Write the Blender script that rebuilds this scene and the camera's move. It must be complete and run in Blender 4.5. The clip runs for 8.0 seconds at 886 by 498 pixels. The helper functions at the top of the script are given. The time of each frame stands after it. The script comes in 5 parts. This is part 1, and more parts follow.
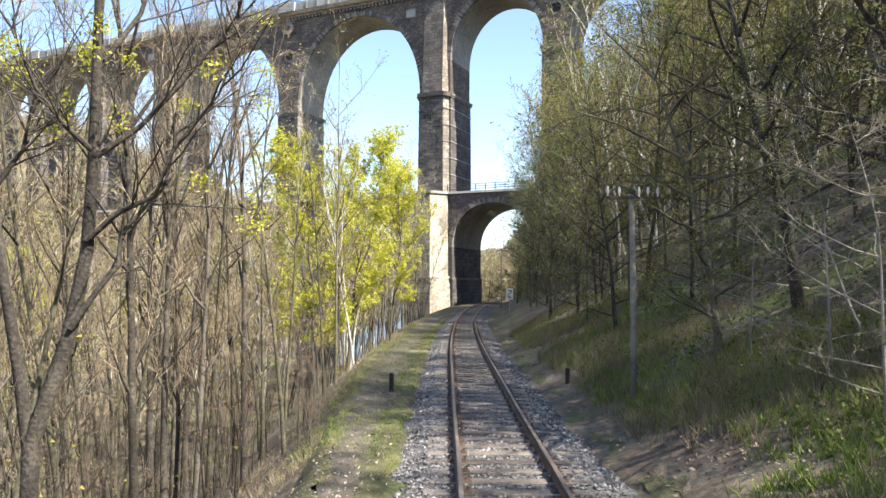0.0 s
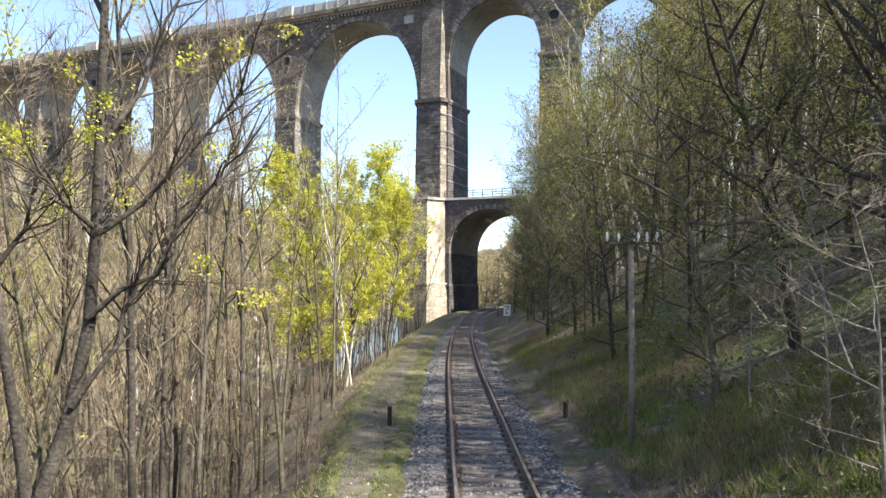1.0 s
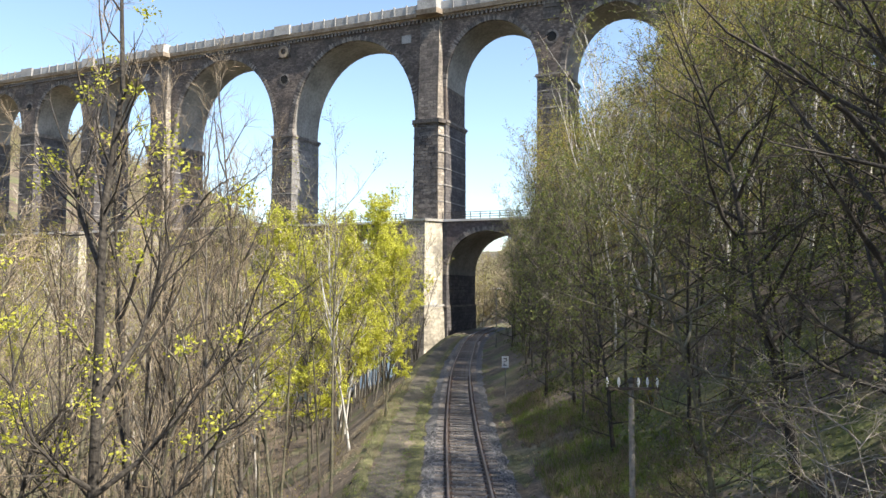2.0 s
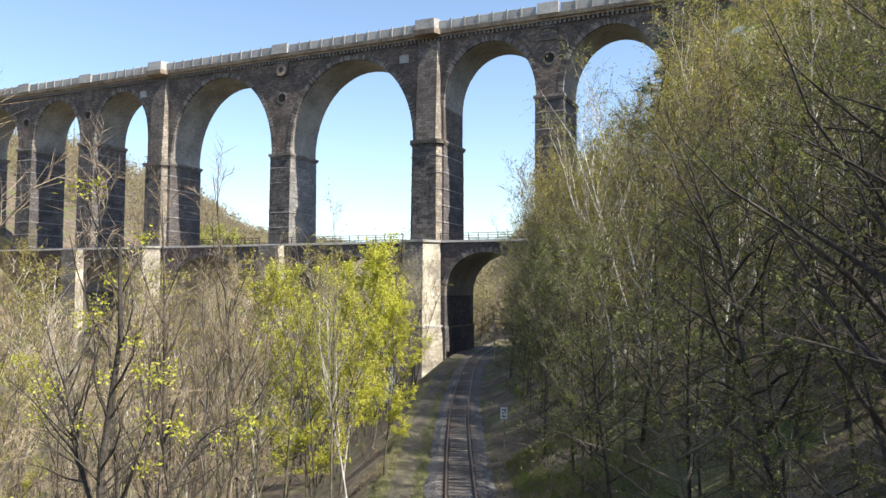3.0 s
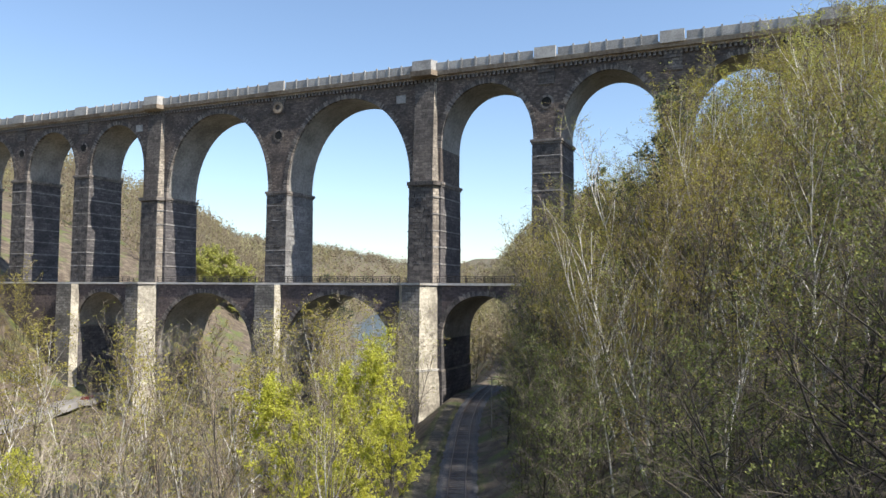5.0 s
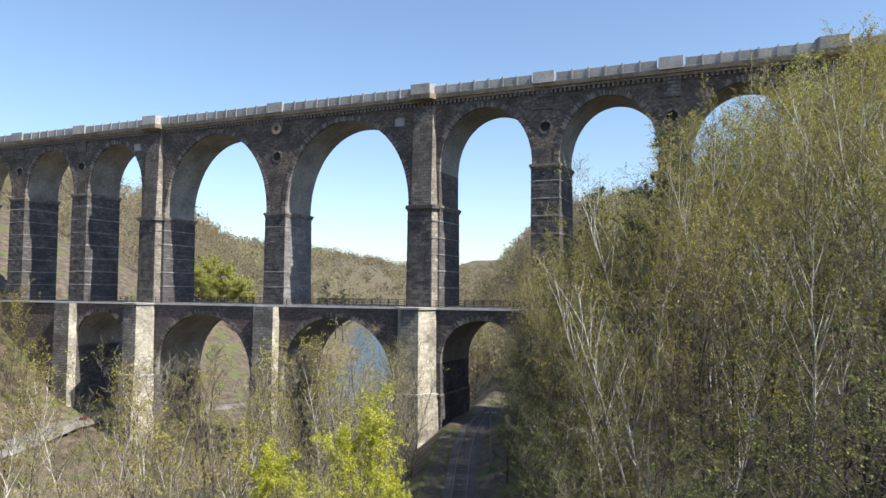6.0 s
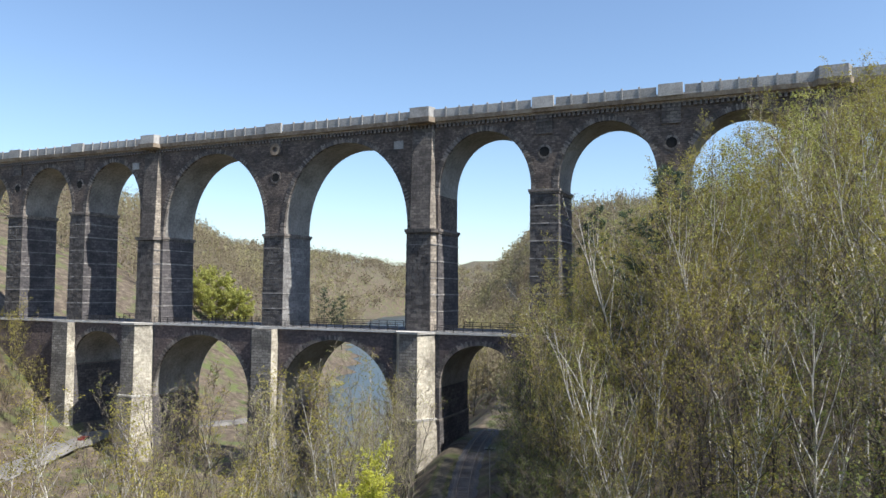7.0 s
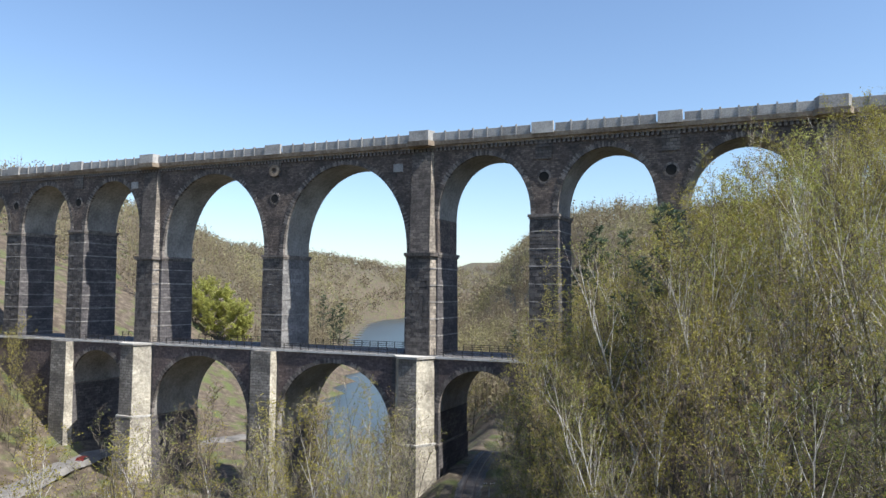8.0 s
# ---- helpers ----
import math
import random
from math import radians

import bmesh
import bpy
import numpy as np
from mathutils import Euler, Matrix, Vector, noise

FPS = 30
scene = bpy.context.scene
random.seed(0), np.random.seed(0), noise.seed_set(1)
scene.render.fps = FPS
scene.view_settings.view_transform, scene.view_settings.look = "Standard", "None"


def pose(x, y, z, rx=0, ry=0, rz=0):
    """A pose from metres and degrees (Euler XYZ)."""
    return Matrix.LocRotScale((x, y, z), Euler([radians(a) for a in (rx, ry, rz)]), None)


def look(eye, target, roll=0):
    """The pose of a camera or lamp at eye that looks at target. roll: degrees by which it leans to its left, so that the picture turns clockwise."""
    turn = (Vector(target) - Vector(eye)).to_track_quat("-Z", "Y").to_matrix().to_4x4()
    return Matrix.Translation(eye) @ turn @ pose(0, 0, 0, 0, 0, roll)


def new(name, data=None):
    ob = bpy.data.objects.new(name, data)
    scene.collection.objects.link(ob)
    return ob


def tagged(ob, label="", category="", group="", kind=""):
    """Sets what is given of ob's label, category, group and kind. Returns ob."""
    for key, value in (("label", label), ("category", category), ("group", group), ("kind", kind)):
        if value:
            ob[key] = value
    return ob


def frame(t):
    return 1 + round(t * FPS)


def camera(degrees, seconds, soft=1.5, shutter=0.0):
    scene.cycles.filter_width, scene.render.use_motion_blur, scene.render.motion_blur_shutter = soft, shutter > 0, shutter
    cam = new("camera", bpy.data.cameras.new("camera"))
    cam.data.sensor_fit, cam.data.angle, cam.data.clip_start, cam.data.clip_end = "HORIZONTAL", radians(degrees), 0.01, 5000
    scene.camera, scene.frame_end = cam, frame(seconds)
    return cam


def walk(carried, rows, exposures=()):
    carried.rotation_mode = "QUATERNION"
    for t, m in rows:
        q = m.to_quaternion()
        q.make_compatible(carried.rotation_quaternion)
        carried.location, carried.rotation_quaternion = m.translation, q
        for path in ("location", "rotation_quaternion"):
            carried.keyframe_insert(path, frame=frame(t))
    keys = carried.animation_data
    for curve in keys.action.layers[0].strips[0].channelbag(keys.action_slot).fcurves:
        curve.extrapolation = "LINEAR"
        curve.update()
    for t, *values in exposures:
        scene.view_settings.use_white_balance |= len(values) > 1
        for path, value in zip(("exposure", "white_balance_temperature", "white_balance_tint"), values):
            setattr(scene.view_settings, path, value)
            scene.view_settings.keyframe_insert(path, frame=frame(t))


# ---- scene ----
cam = camera(62.2, 8.0)
PATH = [
    (0, (0.206, 0.500, 2.866), (-3.980, 9.569, 3.356), 0.26),
    (0.5, (0.187, 0.452, 3.128), (-3.974, 9.532, 3.618), 0.40),
    (1, (0.169, 0.404, 3.853), (-3.974, 9.492, 4.347), 0.50),
    (1.5, (0.150, 0.356, 5.366), (-3.973, 9.452, 5.870), 0.63),
    (2, (0.132, 0.307, 7.085), (-3.978, 9.410, 7.596), 0.49),
    (3.5, (0.076, 0.163, 11.768), (-3.994, 9.281, 12.305), 0.45),
    (4, (0.057, 0.115, 13.311), (-3.999, 9.239, 13.858), 0.45),
    (4.5, (0.039, 0.066, 14.940), (-4.005, 9.195, 15.501), 0.46),
    (6, (-0.017, -0.078, 20.485), (-4.032, 9.062, 21.063), 0.43),
    (6.5, (-0.035, -0.127, 22.566), (-4.040, 9.019, 23.134), 0.43),
    (7, (-0.054, -0.175, 24.486), (-4.053, 8.973, 25.057), 0.45),
    (7.5, (-0.072, -0.223, 26.368), (-4.066, 8.926, 26.947), 0.51),
    (8, (-0.091, -0.271, 28.385), (-4.079, 8.881, 28.959), 0.51),
]
EXPOSURES = [(0.0, 1.65, 6850, 10), (1.5, 1.48, 6850, 10), (3.5, 1.05, 6650, 10), (4.5, 0.93, 6550, 10), (6.5, 0.8, 6300, 10), (8.0, 0.74, 6150, 10)]
walk(cam, [(t, look(eye, target, roll)) for t, eye, target, roll in PATH], EXPOSURES)

# ---- world, sun ----
SUN_EL, SUN_AZ = radians(49), radians(98)
sun_way = Vector((math.sin(SUN_AZ) * math.cos(SUN_EL), math.cos(SUN_AZ) * math.cos(SUN_EL), math.sin(SUN_EL)))
world = bpy.data.worlds.new("sky")
scene.world = world
world.use_nodes = True
wn = world.node_tree
sky = wn.nodes.new("ShaderNodeTexSky")
sky.sky_type = "NISHITA"
sky.sun_disc = False
sky.sun_elevation, sky.sun_rotation = SUN_EL, SUN_AZ
sky.air_density, sky.dust_density, sky.ozone_density = 1.0, 0.7, 2.3
wn.links.new(sky.outputs[0], wn.nodes["Background"].inputs[0])
wn.nodes["Background"].inputs[1].default_value = 0.116
sun = new("sun", bpy.data.lights.new("sun", "SUN"))
sun.data.energy, sun.data.angle, sun.data.color = 5.0, radians(0.55), (1.0, 0.94, 0.84)
sun.matrix_world = look(sun_way * 300, (0, 0, 0))


# ---- materials ----
def material(name, tones, rough=0.85, scale=1.0, fine=6.0, bump=0.3, depth=0.02, lit_wash=None, metal=0.0, island=0.0, spread=0.0):
    """A surface of three tones mixed by a coarse and a fine noise, with relief. island: variation from piece to piece in one mesh; spread: from object to object."""
    m = bpy.data.materials.new(name)
    m.use_nodes = True
    n, l = m.node_tree.nodes, m.node_tree.links
    b = n["Principled BSDF"]
    b.inputs["Roughness"].default_value, b.inputs["Metallic"].default_value = rough, metal
    co = n.new("ShaderNodeTexCoord")
    big, small = n.new("ShaderNodeTexNoise"), n.new("ShaderNodeTexNoise")
    for t, sc in ((big, scale), (small, scale * fine)):
        t.inputs["Scale"].default_value, t.inputs["Detail"].default_value = sc, 6
        l.new(co.outputs["Object"], t.inputs["Vector"])
    add = n.new("ShaderNodeMath")
    add.operation = "MULTIPLY_ADD"
    add.inputs[1].default_value, add.inputs[2].default_value = 0.55, 0.0
    l.new(big.outputs["Fac"], add.inputs[0])
    add2 = n.new("ShaderNodeMath")
    add2.operation = "MULTIPLY_ADD"
    add2.inputs[1].default_value = 0.45
    l.new(small.outputs["Fac"], add2.inputs[0])
    l.new(add.outputs[0], add2.inputs[2])
    fac = add2.outputs[0]
    for amount, kind in ((island, 0), (spread, 1)):
        if amount:
            src = n.new("ShaderNodeNewGeometry").outputs["Random Per Island"] if kind == 0 else n.new("ShaderNodeObjectInfo").outputs["Random"]
            c = n.new("ShaderNodeMath")
            c.operation = "MULTIPLY_ADD"
            c.inputs[1].default_value = amount
            l.new(src, c.inputs[0])
            sub = n.new("ShaderNodeMath")
            sub.operation = "SUBTRACT"
            sub.inputs[1].default_value = amount / 2
            l.new(fac, sub.inputs[0])
            l.new(sub.outputs[0], c.inputs[2])
            fac = c.outputs[0]
    ramp = n.new("ShaderNodeValToRGB")
    ramp.color_ramp.elements[0].position, ramp.color_ramp.elements[1].position = 0.36, 0.64
    mid = ramp.color_ramp.elements.new(0.5)
    for e, c in zip((ramp.color_ramp.elements[0], mid, ramp.color_ramp.elements[2]), tones):
        e.color = (*c, 1)
    l.new(fac, ramp.inputs[0])
    l.new(ramp.outputs[0], b.inputs["Base Color"])
    if bump:
        r = n.new("ShaderNodeBump")
        r.inputs["Strength"].default_value, r.inputs["Distance"].default_value = bump, depth
        l.new(small.outputs["Fac"], r.inputs["Height"])
        l.new(r.outputs[0], b.inputs["Normal"])
    return m


def masonry(name, tones, mortar, wide=0.95, high=0.45, rough=0.9, stain=0.5, joint=0.03):
    """Coursed stone: blocks with joints, each of its own tone, under stains that run over several courses."""
    m = bpy.data.materials.new(name)
    m.use_nodes = True
    n, l = m.node_tree.nodes, m.node_tree.links
    b = n["Principled BSDF"]
    b.inputs["Roughness"].default_value = rough
    co, xyz, flat = n.new("ShaderNodeTexCoord"), n.new("ShaderNodeSeparateXYZ"), n.new("ShaderNodeCombineXYZ")
    l.new(co.outputs["Object"], xyz.inputs[0])
    add = n.new("ShaderNodeMath")
    l.new(xyz.outputs[0], add.inputs[0])
    l.new(xyz.outputs[1], add.inputs[1])
    l.new(add.outputs[0], flat.inputs[0])
    l.new(xyz.outputs[2], flat.inputs[1])
    brick, warp, bend = n.new("ShaderNodeTexBrick"), n.new("ShaderNodeTexNoise"), n.new("ShaderNodeMix")
    warp.inputs["Scale"].default_value, warp.inputs["Detail"].default_value = 1.1, 3
    l.new(co.outputs["Object"], warp.inputs["Vector"])
    bend.data_type, bend.blend_type = "RGBA", "LINEAR_LIGHT"
    bend.inputs[0].default_value = 0.12
    l.new(flat.outputs[0], bend.inputs[6])
    l.new(warp.outputs["Color"], bend.inputs[7])
    l.new(bend.outputs[2], brick.inputs["Vector"])
    brick.inputs["Scale"].default_value = 1.0
    brick.inputs["Brick Width"].default_value, brick.inputs["Row Height"].default_value = wide, high
    brick.inputs["Mortar Size"].default_value, brick.inputs["Mortar Smooth"].default_value = joint, 0.3
    brick.inputs["Color1"].default_value, brick.inputs["Color2"].default_value = (*tones[0], 1), (*tones[1], 1)
    brick.inputs["Mortar"].default_value = (*mortar, 1)
    big, small = n.new("ShaderNodeTexNoise"), n.new("ShaderNodeTexNoise")
    for t, sc in ((big, 0.28), (small, 2.2)):
        t.inputs["Scale"].default_value, t.inputs["Detail"].default_value = sc, 8
        l.new(co.outputs["Object"], t.inputs["Vector"])
    ramp = n.new("ShaderNodeValToRGB")
    ramp.color_ramp.elements[0].position, ramp.color_ramp.elements[1].position = 0.4, 0.66
    l.new(big.outputs["Fac"], ramp.inputs[0])
    mix = n.new("ShaderNodeMix")
    mix.data_type = "RGBA"
    k = n.new("ShaderNodeMath")
    k.operation = "MULTIPLY"
    k.inputs[1].default_value = stain
    l.new(ramp.outputs[0], k.inputs[0])
    l.new(k.outputs[0], mix.inputs[0])
    l.new(brick.outputs["Color"], mix.inputs[6])
    mix.inputs[7].default_value = (*tones[2], 1)
    grain = n.new("ShaderNodeMix")
    grain.data_type, grain.blend_type = "RGBA", "OVERLAY"
    grain.inputs[0].default_value = 0.8
    l.new(mix.outputs[2], grain.inputs[6])
    l.new(small.outputs["Fac"], grain.inputs[7])
    l.new(grain.outputs[2], b.inputs["Base Color"])
    r = n.new("ShaderNodeBump")
    r.inputs["Strength"].default_value, r.inputs["Distance"].default_value = 0.7, 0.05
    h = n.new("ShaderNodeMath")
    h.operation = "SUBTRACT"
    l.new(small.outputs["Fac"], h.inputs[0])
    l.new(brick.outputs["Fac"], h.inputs[1])
    l.new(h.outputs[0], r.inputs["Height"])
    l.new(r.outputs[0], b.inputs["Normal"])
    return m


M = {
    "spandrel": masonry("spandrel_stone", ((0.08, 0.062, 0.053), (0.20, 0.158, 0.132), (0.046, 0.039, 0.038)), (0.10, 0.083, 0.072), 0.62, 0.31, stain=0.8, joint=0.045),
    "shaft": masonry("shaft_stone", ((0.07, 0.064, 0.066), (0.15, 0.136, 0.133), (0.04, 0.038, 0.042)), (0.06, 0.055, 0.053), 1.1, 0.55, stain=0.7, joint=0.04),
    # lighter copy of the grey buttress stone, painting sunlight on buttress sides
    "pale": masonry("sunlit_pale_stone", ((0.46, 0.42, 0.335), (0.60, 0.555, 0.455), (0.19, 0.17, 0.14)), (0.37, 0.335, 0.27), 1.2, 0.5, stain=0.85, joint=0.022),
    # lighter copy of the pilaster stone, with sunlight on slanting sides painted in
    "lit_wash": masonry("sunlit_pilaster_stone", ((0.22, 0.19, 0.155), (0.40, 0.35, 0.285), (0.11, 0.094, 0.08)), (0.17, 0.15, 0.135), 1.0, 0.5, stain=0.8, joint=0.04),
    "smooth": masonry("smooth_grey_stone", ((0.17, 0.165, 0.16), (0.27, 0.262, 0.25), (0.10, 0.097, 0.095)), (0.16, 0.155, 0.15), 1.6, 0.8, stain=0.8, joint=0.015),
    "band": material("band_stone", ((0.10, 0.094, 0.09), (0.20, 0.19, 0.18), (0.34, 0.32, 0.30)), 0.9, 0.7, 5, 0.4, 0.03),
    "block": material("dark_facing_blocks", ((0.05, 0.046, 0.046), (0.088, 0.08, 0.076), (0.15, 0.136, 0.125)), 0.92, 0.8, 5, 0.6, 0.04, island=0.2),
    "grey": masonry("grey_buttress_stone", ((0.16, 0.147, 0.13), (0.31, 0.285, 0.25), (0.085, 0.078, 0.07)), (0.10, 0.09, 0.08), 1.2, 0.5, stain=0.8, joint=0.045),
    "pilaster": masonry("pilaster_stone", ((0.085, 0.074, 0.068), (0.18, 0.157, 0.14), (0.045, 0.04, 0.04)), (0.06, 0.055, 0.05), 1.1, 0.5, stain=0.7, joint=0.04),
    "lower": masonry("lower_wall_stone", ((0.095, 0.07, 0.068), (0.19, 0.145, 0.135), (0.06, 0.052, 0.055)), (0.10, 0.085, 0.08), 0.7, 0.35, stain=0.7),
    "ring": material("voussoir_stone", ((0.06, 0.054, 0.052), (0.13, 0.114, 0.102), (0.24, 0.21, 0.185)), 0.9, 0.6, 6, 0.5, 0.04, island=0.28),
    "soffit": material("arch_soffit_stone", ((0.15, 0.14, 0.13), (0.24, 0.225, 0.205), (0.34, 0.32, 0.29)), 0.9, 0.25, 9, 0.4, 0.03),
    # near-black tone that paints the shade inside the round recesses
    "void": material("recess_shade", ((0.006, 0.006, 0.006), (0.009, 0.009, 0.009), (0.014, 0.013, 0.012)), 0.95, 2, 4, 0.0),
    "cornice": material("cornice_stone", ((0.15, 0.112, 0.08), (0.245, 0.19, 0.138), (0.33, 0.275, 0.21)), 0.9, 0.35, 7, 0.4, 0.03),
    "parapet": material("parapet_concrete", ((0.21, 0.205, 0.198), (0.31, 0.302, 0.29), (0.42, 0.41, 0.39)), 0.85, 0.6, 7, 0.2, 0.02, spread=0.16),
    "slab": material("deck_slab_concrete", ((0.38, 0.37, 0.34), (0.5, 0.48, 0.45), (0.6, 0.58, 0.54)), 0.85, 0.4, 7, 0.2, 0.02),
    "iron": material("dark_railing_iron", ((0.03, 0.03, 0.032), (0.05, 0.047, 0.045), (0.09, 0.07, 0.055)), 0.6, 2.0, 6, 0.2, 0.004, metal=0.3),
    "rail": material("rusty_rail_steel", ((0.06, 0.04, 0.032), (0.12, 0.075, 0.052), (0.19, 0.125, 0.09)), 0.65, 1.2, 12, 0.3, 0.004, metal=0.35),
    "tread": material("worn_rail_head", ((0.17, 0.13, 0.11), (0.24, 0.19, 0.165), (0.31, 0.26, 0.23)), 0.45, 1.0, 10, 0.1, 0.002, metal=0.6),
    "sleeper": material("weathered_sleeper_wood", ((0.085, 0.07, 0.06), (0.135, 0.115, 0.10), (0.21, 0.185, 0.165)), 0.9, 2.2, 8, 0.7, 0.02, spread=0.2),
    "chair": material("rusty_fastening", ((0.04, 0.027, 0.022), (0.075, 0.045, 0.033), (0.13, 0.08, 0.055)), 0.75, 9.0, 5, 0.4, 0.01, spread=0.2),
    "ballast": material("ballast_gravel", ((0.045, 0.044, 0.046), (0.10, 0.098, 0.10), (0.21, 0.205, 0.205)), 0.9, 5.0, 4, 1.0, 0.08),
    "stone": material("ballast_stones", ((0.06, 0.06, 0.062), (0.13, 0.128, 0.13), (0.27, 0.262, 0.26)), 0.85, 3.0, 6, 0.3, 0.01, island=0.5),
    "pole": material("weathered_pole_wood", ((0.15, 0.135, 0.115), (0.24, 0.22, 0.19), (0.33, 0.305, 0.27)), 0.85, 1.5, 9, 0.5, 0.01),
    "porcelain": material("white_porcelain", ((0.7, 0.7, 0.68), (0.78, 0.78, 0.76), (0.82, 0.82, 0.8)), 0.25, 8, 4, 0.0),
    "post": material("tarred_post", ((0.018, 0.015, 0.013), (0.035, 0.028, 0.024), (0.06, 0.048, 0.04)), 0.8, 6, 5, 0.4, 0.01),
    "white": material("white_sign_paint", ((0.6, 0.6, 0.58), (0.72, 0.72, 0.70), (0.8, 0.8, 0.79)), 0.5, 3, 5, 0.05),
    "black": material("black_sign_paint", ((0.02, 0.02, 0.02), (0.03, 0.03, 0.03), (0.05, 0.05, 0.05)), 0.5, 3, 5, 0.05),
    "bark": material("grey_brown_bark", ((0.026, 0.022, 0.018), (0.058, 0.05, 0.04), (0.125, 0.112, 0.092)), 0.95, 2.5, 8, 0.8, 0.03, spread=0.25),
    # darker copy of the grey-brown bark, shade and backlight painted in
    "bark_dark": material("shade_dark_bark", ((0.022, 0.019, 0.016), (0.045, 0.039, 0.033), (0.09, 0.08, 0.066)), 0.95, 2.5, 8, 0.8, 0.03),
    "moss": material("moss_turf", ((0.04, 0.038, 0.02), (0.085, 0.085, 0.034), (0.16, 0.152, 0.07)), 0.95, 3.0, 16, 1.0, 0.03),
    "path": material("trodden_gravel_path", ((0.045, 0.04, 0.028), (0.092, 0.08, 0.06), (0.17, 0.15, 0.118)), 0.95, 2.0, 22, 1.0, 0.03),
    "litter": material("fallen_leaves", ((0.14, 0.09, 0.055), (0.26, 0.19, 0.13), (0.42, 0.34, 0.26)), 0.85, 1.0, 4, 0.0, island=0.5),
    "bark_green": material("mossy_bark", ((0.034, 0.032, 0.02), (0.072, 0.067, 0.043), (0.15, 0.138, 0.095)), 0.95, 2.0, 8, 0.8, 0.03, spread=0.2),
    "birch": material("white_birch_bark", ((0.18, 0.165, 0.15), (0.56, 0.54, 0.50), (0.74, 0.72, 0.68)), 0.8, 2.2, 5, 0.3, 0.01),
    "twig": material("brown_twigs", ((0.10, 0.076, 0.05), (0.19, 0.148, 0.10), (0.29, 0.235, 0.165)), 0.9, 0.8, 4, 0.0, island=0.2, spread=0.3),
    "twig_pale": material("pale_tan_twigs", ((0.14, 0.114, 0.083), (0.235, 0.20, 0.152), (0.35, 0.308, 0.245)), 0.9, 0.8, 4, 0.0, island=0.2, spread=0.3),
    # darker copy of the brown twigs, painting the deep shade of the wood
    "twig_dark": material("shade_dark_twigs", ((0.03, 0.024, 0.018), (0.06, 0.049, 0.037), (0.115, 0.098, 0.077)), 0.9, 0.8, 4, 0.0, island=0.25, spread=0.3),
    "twig_red": material("reddish_twigs", ((0.085, 0.06, 0.045), (0.14, 0.10, 0.075), (0.22, 0.165, 0.125)), 0.9, 0.8, 4, 0.0, island=0.2, spread=0.25),
    "leaf_olive": material("olive_spring_leaves", ((0.195, 0.17, 0.032), (0.305, 0.272, 0.05), (0.42, 0.38, 0.085)), 0.7, 0.5, 5, 0.0, island=0.25, spread=0.25),
    "leaf_yellow": material("yellow_green_leaves", ((0.33, 0.345, 0.035), (0.48, 0.485, 0.06), (0.61, 0.60, 0.11)), 0.65, 0.5, 5, 0.0, island=0.25, spread=0.1),
    "leaf_spring": material("pale_spring_leaves", ((0.25, 0.265, 0.055), (0.37, 0.38, 0.09), (0.49, 0.49, 0.15)), 0.65, 0.5, 5, 0.0, island=0.25, spread=0.15),
    "leaf_fresh": material("light_green_leaves", ((0.10, 0.125, 0.028), (0.17, 0.195, 0.045), (0.27, 0.29, 0.085)), 0.65, 0.5, 5, 0.0, island=0.25, spread=0.2),
    "leaf_green": material("fresh_green_leaves", ((0.065, 0.088, 0.018), (0.12, 0.155, 0.032), (0.21, 0.245, 0.06)), 0.65, 0.5, 5, 0.0, island=0.25, spread=0.2),
    "needle": material("dark_pine_needles", ((0.025, 0.045, 0.022), (0.045, 0.075, 0.035), (0.075, 0.11, 0.055)), 0.7, 0.8, 5, 0.0, island=0.25, spread=0.2),
    "grass": material("grass_blades", ((0.12, 0.18, 0.035), (0.22, 0.31, 0.06), (0.36, 0.42, 0.13)), 0.75, 0.35, 5, 0.0, island=0.3),
    "straw": material("dry_grass_blades", ((0.2, 0.165, 0.105), (0.31, 0.265, 0.18), (0.44, 0.38, 0.28)), 0.85, 0.5, 5, 0.0, island=0.3),
    "asphalt": material("pale_road_asphalt", ((0.12, 0.113, 0.105), (0.165, 0.157, 0.146), (0.215, 0.205, 0.19)), 0.9, 0.5, 8, 0.3, 0.01),
    "car_red": material("red_car_paint", ((0.08, 0.012, 0.01), (0.10, 0.015, 0.012), (0.12, 0.02, 0.015)), 0.3, 2, 4, 0.0),
    "rubber": material("black_rubber", ((0.015, 0.015, 0.015), (0.02, 0.02, 0.02), (0.03, 0.03, 0.03)), 0.8, 9, 4, 0.0),
    "far_wood": material("far_woodland", ((0.19, 0.15, 0.11), (0.27, 0.23, 0.155), (0.37, 0.35, 0.165)), 0.95, 0.012, 6, 0.0, island=0.15),
}
glass = bpy.data.materials.new("dark_car_glass")
glass.use_nodes = True
glass.node_tree.nodes["Principled BSDF"].inputs["Base Color"].default_value = (0.02, 0.025, 0.03, 1)
glass.node_tree.nodes["Principled BSDF"].inputs["Roughness"].default_value = 0.05
M["glass"] = glass


def see_through(m, amount=0.48):
    """Thin leaves let part of the light through."""
    n, l = m.node_tree.nodes, m.node_tree.links
    b = n["Principled BSDF"]
    t, mix = n.new("ShaderNodeBsdfTranslucent"), n.new("ShaderNodeMixShader")
    l.new(b.inputs["Base Color"].links[0].from_socket, t.inputs["Color"])
    mix.inputs[0].default_value = amount
    l.new(b.outputs[0], mix.inputs[1])
    l.new(t.outputs[0], mix.inputs[2])
    l.new(mix.outputs[0], n["Material Output"].inputs[0])


for key in ("leaf_olive", "leaf_spring", "leaf_fresh", "leaf_yellow", "leaf_green", "grass", "straw", "far_wood"):
    see_through(M[key])


